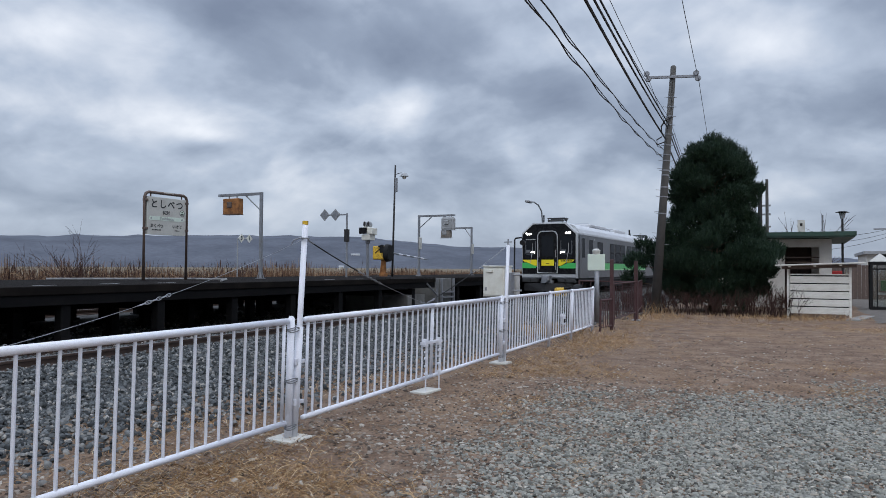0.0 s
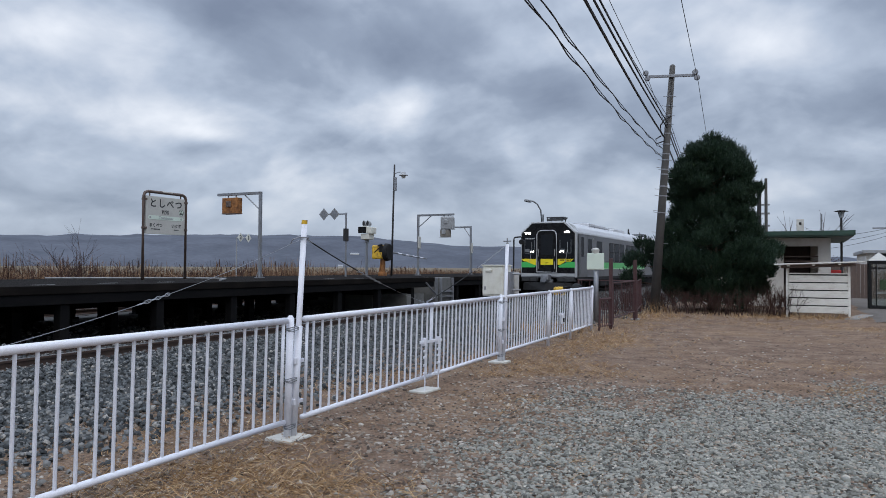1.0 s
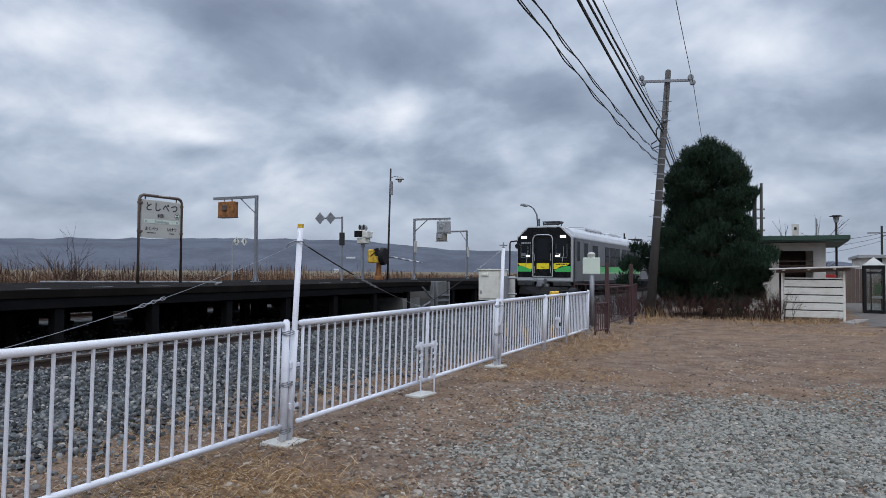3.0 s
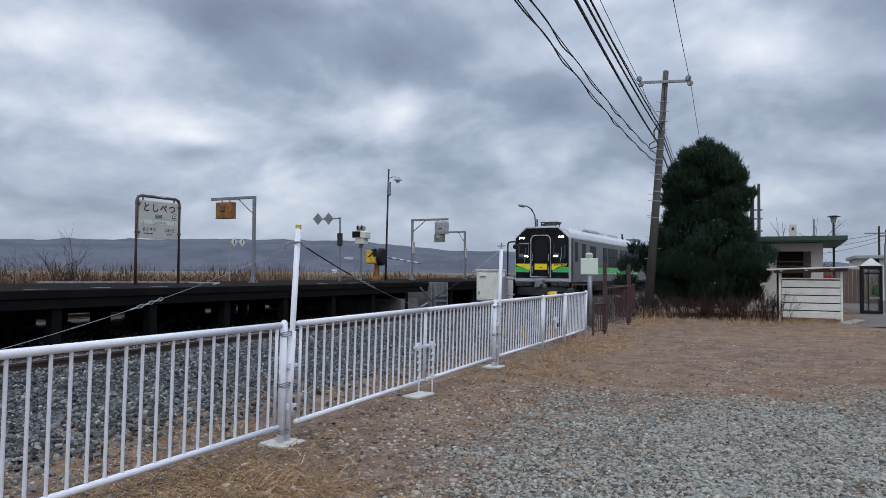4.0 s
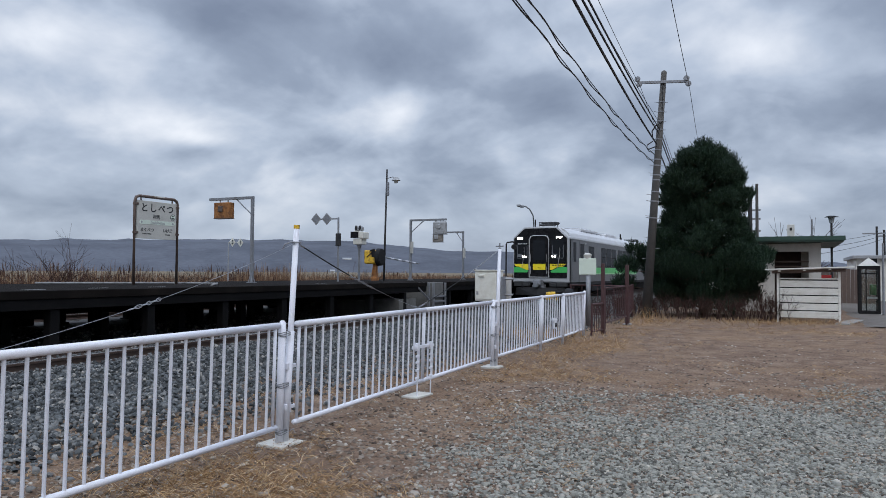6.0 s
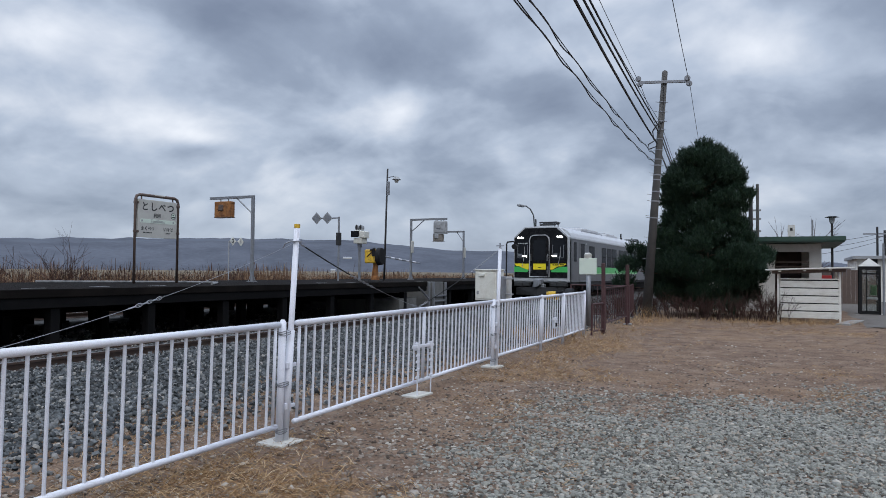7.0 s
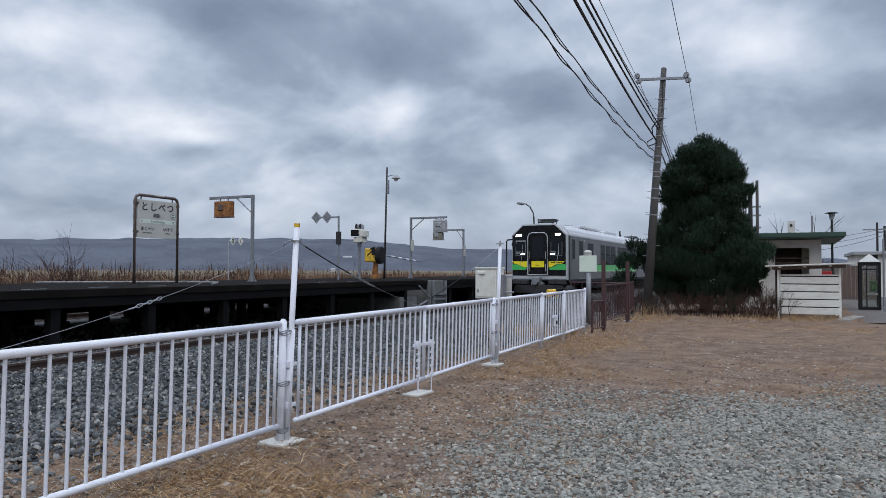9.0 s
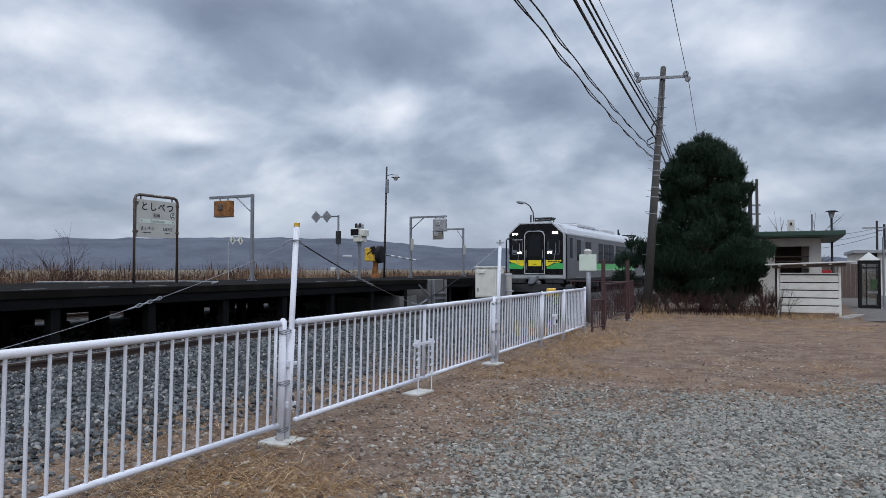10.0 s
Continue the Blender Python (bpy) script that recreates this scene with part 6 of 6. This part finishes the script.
def straw_mask(x, y):
    n = fbm(x, y, 0.8, 12.0)
    a = np.exp(-((x + 3.55) / 0.9) ** 2 - ((y - 3.9) / 0.95) ** 2) * 1.5
    b = np.exp(-((x + 3.95) / 0.75) ** 2) * np.clip((y - 9.0) / 3, 0, 1) * (y < 21) * 0.55
    c = np.exp(-((y - 22.6) / 1.3) ** 2) * (x > -5.2) * (x < 2.2) * 0.5
    d = np.exp(-((x + 4.6) / 0.8) ** 2) * (y < 9.5) * 0.14
    e = np.exp(-((x + 3.3) / 1.0) ** 2 - ((y - 10.8) / 0.8) ** 2) * 0.9 + np.exp(-((x + 3.9) / 0.9) ** 2 - ((y - 15.4) / 1.9) ** 2) * 0.9
    f = np.exp(-((x + 5.6) / 1.2) ** 2) * 0.10 * (y < 20)
    return np.clip(a + b + c + d + e + f + 0.55 * n - 0.12, 0, 1)


def build_straw():
    n = 260000
    r = 3.4 + 21 * RNG.random(n) ** 1.05
    a = radians(-5) + RNG.random(n) * radians(66)
    x, y = -np.sin(a) * r, np.cos(a) * r
    k = straw_mask(x, y) * (1 - 0.9 * gravel_mask(x, y))
    keep = (RNG.random(n) < k) & (x > -7.3)
    x, y, r = x[keep], y[keep], r[keep]
    m = len(x)
    z = np.array([ground_z(p, q) for p, q in zip(x, y)])
    roots = np.stack([x, y, z], 1)
    L = RNG.uniform(0.03, 0.14, m)
    h = RNG.random(m) ** 2 * 0.6
    w = RNG.uniform(0, math.tau, m)
    tips = roots + np.stack([np.cos(w) * L, np.sin(w) * L, 0.012 + L * h], 1)
    blades("dry_grass", roots, tips, RNG.uniform(0.003, 0.006, m), STRAW, "flattened straw-coloured dead grass on the yard", "grass", 0.12)
    # upright tufts at the pole and the shrubs
    roots, tips = [], []
    for cx, cy, rad, cnt, hh in ((-4.6, 26.2, 0.45, 70, 0.5), (-4.2, 24.6, 1.2, 300, 0.16), (-1.0, 25.6, 1.6, 450, 0.18), (-5.8, 17.0, 1.2, 500, 0.35), (0.6, 26.4, 0.9, 260, 0.25), (-4.55, 23.5, 0.5, 90, 0.25)):
        p = np.stack([RNG.normal(cx, rad * 0.6, cnt), RNG.normal(cy, rad * 0.5, cnt), np.zeros(cnt)], 1)
        roots.append(p)
        tips.append(p + np.stack([RNG.normal(0, 0.12, cnt), RNG.normal(0, 0.12, cnt), RNG.uniform(0.3, 1, cnt) * hh], 1))
    roots, tips = np.concatenate(roots), np.concatenate(tips)
    blades("straw_tufts", roots, tips, RNG.uniform(0.006, 0.014, len(roots)), STRAW, "upright tufts of dead pale grass", "grass", 0.02)


def build_reeds():
    n = 72000
    x = -22.9 - 30 * RNG.random(n) ** 2.0
    y = 2 + 135 * RNG.random(n) ** 1.1
    k = fbm(x, y, 0.22, 20.0)
    keep = RNG.random(n) < np.clip(0.55 + 0.8 * k, 0.08, 1)
    x, y, k = x[keep], y[keep], k[keep]
    m = len(x)
    roots = np.stack([x, y, np.where(x > -25, -0.3, 0.0)], 1)
    h = (1.3 + 0.85 * k) * RNG.uniform(0.6, 1.15, m) * np.interp(y, [0, 30, 60, 100], [1.12, 1.05, 0.85, 0.75])
    tips = roots + np.stack([RNG.normal(0, 0.16, m), RNG.normal(0, 0.16, m), h], 1)
    blades("reeds", roots, tips, RNG.uniform(0.015, 0.045, m), REED, "tall dead brown and golden reeds beyond the tracks", "reeds", 0.0)
    # broken leaves hanging over at all angles
    m2 = 15000
    x2 = -22.6 - 5 * RNG.random(m2) ** 1.4
    y2 = 8 + 75 * RNG.random(m2) ** 1.3
    keep = RNG.random(m2) < np.clip(0.35 + 1.3 * fbm(x2, y2, 0.45, 41.0), 0.02, 1)
    x2, y2 = x2[keep], y2[keep]
    m2 = len(x2)
    z2 = RNG.uniform(-0.2, 1.1, m2)
    roots2 = np.stack([x2, y2, z2], 1)
    w2 = RNG.uniform(0, math.tau, m2)
    l2 = RNG.uniform(0.25, 0.75, m2)
    tips2 = roots2 + np.stack([np.cos(w2) * l2, np.sin(w2) * l2, RNG.uniform(-0.5, 0.9, m2) * l2], 1)
    blades("reed_leaves", roots2, tips2, RNG.uniform(0.015, 0.04, m2), REED, "pale broken reed leaves", "reeds", 0.12)
    # dark seed heads
    q = RNG.random(m) < 0.018
    t = tips[q]
    t2 = t + np.stack([RNG.normal(0, 0.04, len(t)), RNG.normal(0, 0.04, len(t)), RNG.uniform(0.15, 0.3, len(t))], 1)
    blades("seed_heads", t - np.array([0, 0, 0.1]), t2, np.full(len(t), 0.07), TWIG, "dark seed heads above the reeds", "reeds", 0.0)


def twigs(name, m, count, height, spread, label, category="shrub", r0=0.012, seed=0, group="bare shrubs"):
    """A bare shrub: forked tapering stems."""
    rnd = random.Random(seed)
    bm = B()

    def grow(p, d, L, r, depth):
        q = p + d * L
        rod(bm, p, q, r, r * 0.65, n=4, caps=False)
        if depth:
            for _ in range(rnd.choice((2, 2, 3))):
                e = (d + Vector((rnd.gauss(0, 0.42), rnd.gauss(0, 0.42), rnd.gauss(0.1, 0.25)))).normalized()
                grow(p.lerp(q, rnd.uniform(0.55, 1)), e, L * rnd.uniform(0.55, 0.85), r * 0.62, depth - 1)

    for _ in range(count):
        p = Vector((rnd.gauss(0, spread * 0.5), rnd.gauss(0, spread * 0.3), -0.02))
        d = Vector((rnd.gauss(0, 0.25), rnd.gauss(0, 0.25), 1)).normalized()
        grow(p, d, height * rnd.uniform(0.3, 0.5), r0, 3)
    ob = part(name, bm, TWIG)
    ob.matrix_basis = m
    return tagged(ob, label, category, group)


def build_pine():
    t = thing("pine_tree", pose(-3.12, 29.6, 0), "dense dark green bushy pine tree beside the pole", "tree")
    bm = B()
    rod(bm, (0, 0, -0.1), (0.05, 0, 2.5), 0.20, 0.15, n=12)
    rod(bm, (0.05, 0, 2.5), (0.0, 0, 6.3), 0.15, 0.03, n=10)
    part("trunk", bm, BARK, t, "rough brown trunk")

    def radius(z):
        return float(np.interp(z, [0.1, 0.6, 0.9, 1.45, 2.17, 2.63, 3.07, 3.6, 4.1, 5.0, 5.55, 6.24, 6.6, 6.85], [1.6, 2.1, 2.25, 2.45, 2.6, 2.4, 1.85, 1.55, 1.6, 1.65, 1.5, 0.95, 0.55, 0.1]))

    rnd = random.Random(5)
    bm = B()
    shoots = []

    def mass(c, s, count, lean):
        """One bough's pad: shoots over its upper and outer side, bare and shaded beneath."""
        while count > 0:
            u = Vector((rnd.gauss(0, 1), rnd.gauss(0, 1), rnd.gauss(0, 1))).normalized()
            if u.z < -0.6 or u.dot(lean) < -0.75:
                continue
            count -= 1
            q = u * (s * rnd.uniform(0.6, 1.02))
            q.z *= 0.8
            d = Vector((u.x * 0.4 + rnd.gauss(0, 0.18), u.y * 0.4 + rnd.gauss(0, 0.18), 0.9 + rnd.gauss(0, 0.15))).normalized()
            shoots.append((c + q, d, rnd.uniform(0.16, 0.36)))

    k, z = 0, 0.55
    while z < 6.3:
        R = radius(z)
        around = max(3, int(2.0 + 2.6 * R))
        for i in range(around):
            a = math.tau * (i + 0.5 * (k % 2)) / around + rnd.uniform(-0.3, 0.3)
            size = rnd.uniform(0.32, 0.66) * (0.55 + 0.22 * R)
            L = max(0.1, R - 1.0 * size) * rnd.uniform(0.82, 1.02)
            c = Vector((math.cos(a) * L, math.sin(a) * L, z + rnd.uniform(-0.32, 0.25)))
            rod(bm, (0, 0, max(0.2, c.z - 0.35)), c, 0.04, 0.012, n=5, caps=False)
            mass(c, size, int(540 * size), Vector((math.cos(a), math.sin(a), 0)))
        k += 1
        z += 0.47
    mass(Vector((0, 0, 6.45)), 0.26, 120, Vector((0, 0, 1)))
    mass(Vector((0.3, 0, 6.1)), 0.4, 200, Vector((0, 0, 1)))
    mass(Vector((-0.35, 0, 6.0)), 0.4, 200, Vector((0, 0, 1)))
    for _ in range(5200):
        z0 = 0.25 + 5.8 * rnd.random()
        a = rnd.uniform(0, math.tau)
        q = radius(z0) * rnd.uniform(0.25, 0.8)
        out = Vector((math.cos(a), math.sin(a), 0))
        d = (out * rnd.uniform(0.4, 1.0) + Vector((rnd.gauss(0, 0.3), rnd.gauss(0, 0.3), rnd.uniform(0.1, 0.8)))).normalized()
        shoots.append((out * q + Vector((0, 0, z0)), d, rnd.uniform(0.18, 0.34)))
    # stray boughs to each side
    for c, s, cnt in (((1.48, -0.3, 4.35), 0.26, 90), ((1.68, -0.3, 4.5), 0.15, 45), ((-2.75, -0.9, 1.75), 0.42, 190), ((-2.5, -0.6, 2.4), 0.3, 110), ((-2.9, -0.8, 1.1), 0.38, 150)):
        rod(bm, (0, 0, c[2] - 0.4), c, 0.04, 0.01, n=4, caps=False)
        mass(Vector(c), s, cnt, Vector((math.copysign(0.6, c[0]), 0, 0)))
    tagged(part("branchwork", bm, BARK, t, "brown limbs and branches"), kind="stuff")
    n, per = len(shoots), 26
    p = np.array([s[0] for s in shoots])
    d = np.array([s[1] for s in shoots])
    L = np.array([s[2] for s in shoots])
    u = RNG.random((n, per))
    roots = p[:, None] + d[:, None] * (L[:, None] * u)[..., None]
    v = d[:, None] + RNG.normal(0, 0.42, (n, per, 3))
    v /= np.linalg.norm(v, axis=2, keepdims=True)
    tips = roots + v * (RNG.uniform(0.07, 0.15, (n, per)))[..., None]
    needle_tufts("needles", roots.reshape(-1, 3), tips.reshape(-1, 3), np.full(n * per, 0.015), NEEDLES, t)


build_hills()
build_ballast()
build_gravel()
build_straw()
build_reeds()
build_pine()
SHRUB = "bare brown shrub at the foot of the pine"
for i, (x, y, h, s) in enumerate(((-4.2, 27.5, 1.3, 1.0), (-3.5, 27.0, 1.2, 1.0), (-2.8, 26.7, 1.1, 1.0), (-2.1, 26.6, 1.1, 1.0), (-1.5, 26.6, 1.2, 0.9), (-0.95, 26.8, 1.5, 0.7), (-0.6, 27.3, 1.4, 0.5), (-5.1, 28.0, 1.3, 0.7), (-5.5, 26.5, 1.0, 0.6), (-6.2, 24.6, 0.9, 0.9), (-6.5, 27.6, 1.0, 0.9), (-6.0, 30.5, 1.2, 1.0), (-7.0, 33.0, 1.0, 0.9))):
    twigs("shrub", pose(x, y, 0), 26, h * 0.78, s, SHRUB, seed=i, r0=0.011)
for i, (x, y, h, s) in enumerate(((-24.0, 18.6, 1.9, 1.3), (-24.3, 17.7, 2.6, 1.1), (-24.0, 19.9, 1.7, 1.3), (-25.0, 21.5, 1.7, 1.4), (-24.5, 16.2, 1.5, 1.3), (-25.5, 25.5, 1.9, 1.4), (-27, 30, 1.9, 1.4), (-26, 40, 1.8, 1.5), (-23.8, 13.2, 1.5, 1.5), (-24.2, 14.8, 1.7, 1.4), (-24.0, 21.6, 1.5, 1.4), (-24.6, 23.6, 1.5, 1.3), (-23.9, 11.0, 1.4, 1.4))):
    twigs("bush", pose(x, y, 0), 18, h, s, "bare twiggy bush among the reeds", "bush", 0.017, 30 + i, "bare bushes")
twigs("young_tree", pose(0.3, 44.5, 0), 5, 5.6, 0.9, "bare young tree behind the station house", "tree", 0.04, 77, "bare trees")


# ---- what moves ----
def motions():
    rows = [(0.0, 0.0), (3.0, 0.0), (7.0, 0.0), (7.8, -0.02), (8.5, -0.13), (9.0, -0.27), (9.5, -0.46), (10.0, -0.70)]
    walk(TRAIN, [(t, pose(TRACK_X, TRAIN_Y + d, RAIL_Z)) for t, d in rows])
    walk(TRAIN_TAIL, [(t, pose(TRACK_X, TRAIN_Y + 20.6 + d, RAIL_Z)) for t, d in rows])
    for w in WHEELS:
        x, y, z = w.location
        walk(w, [(t, pose(x, y, z, -math.degrees(d / 0.425), 0, 0)) for t, d in rows])


motions()
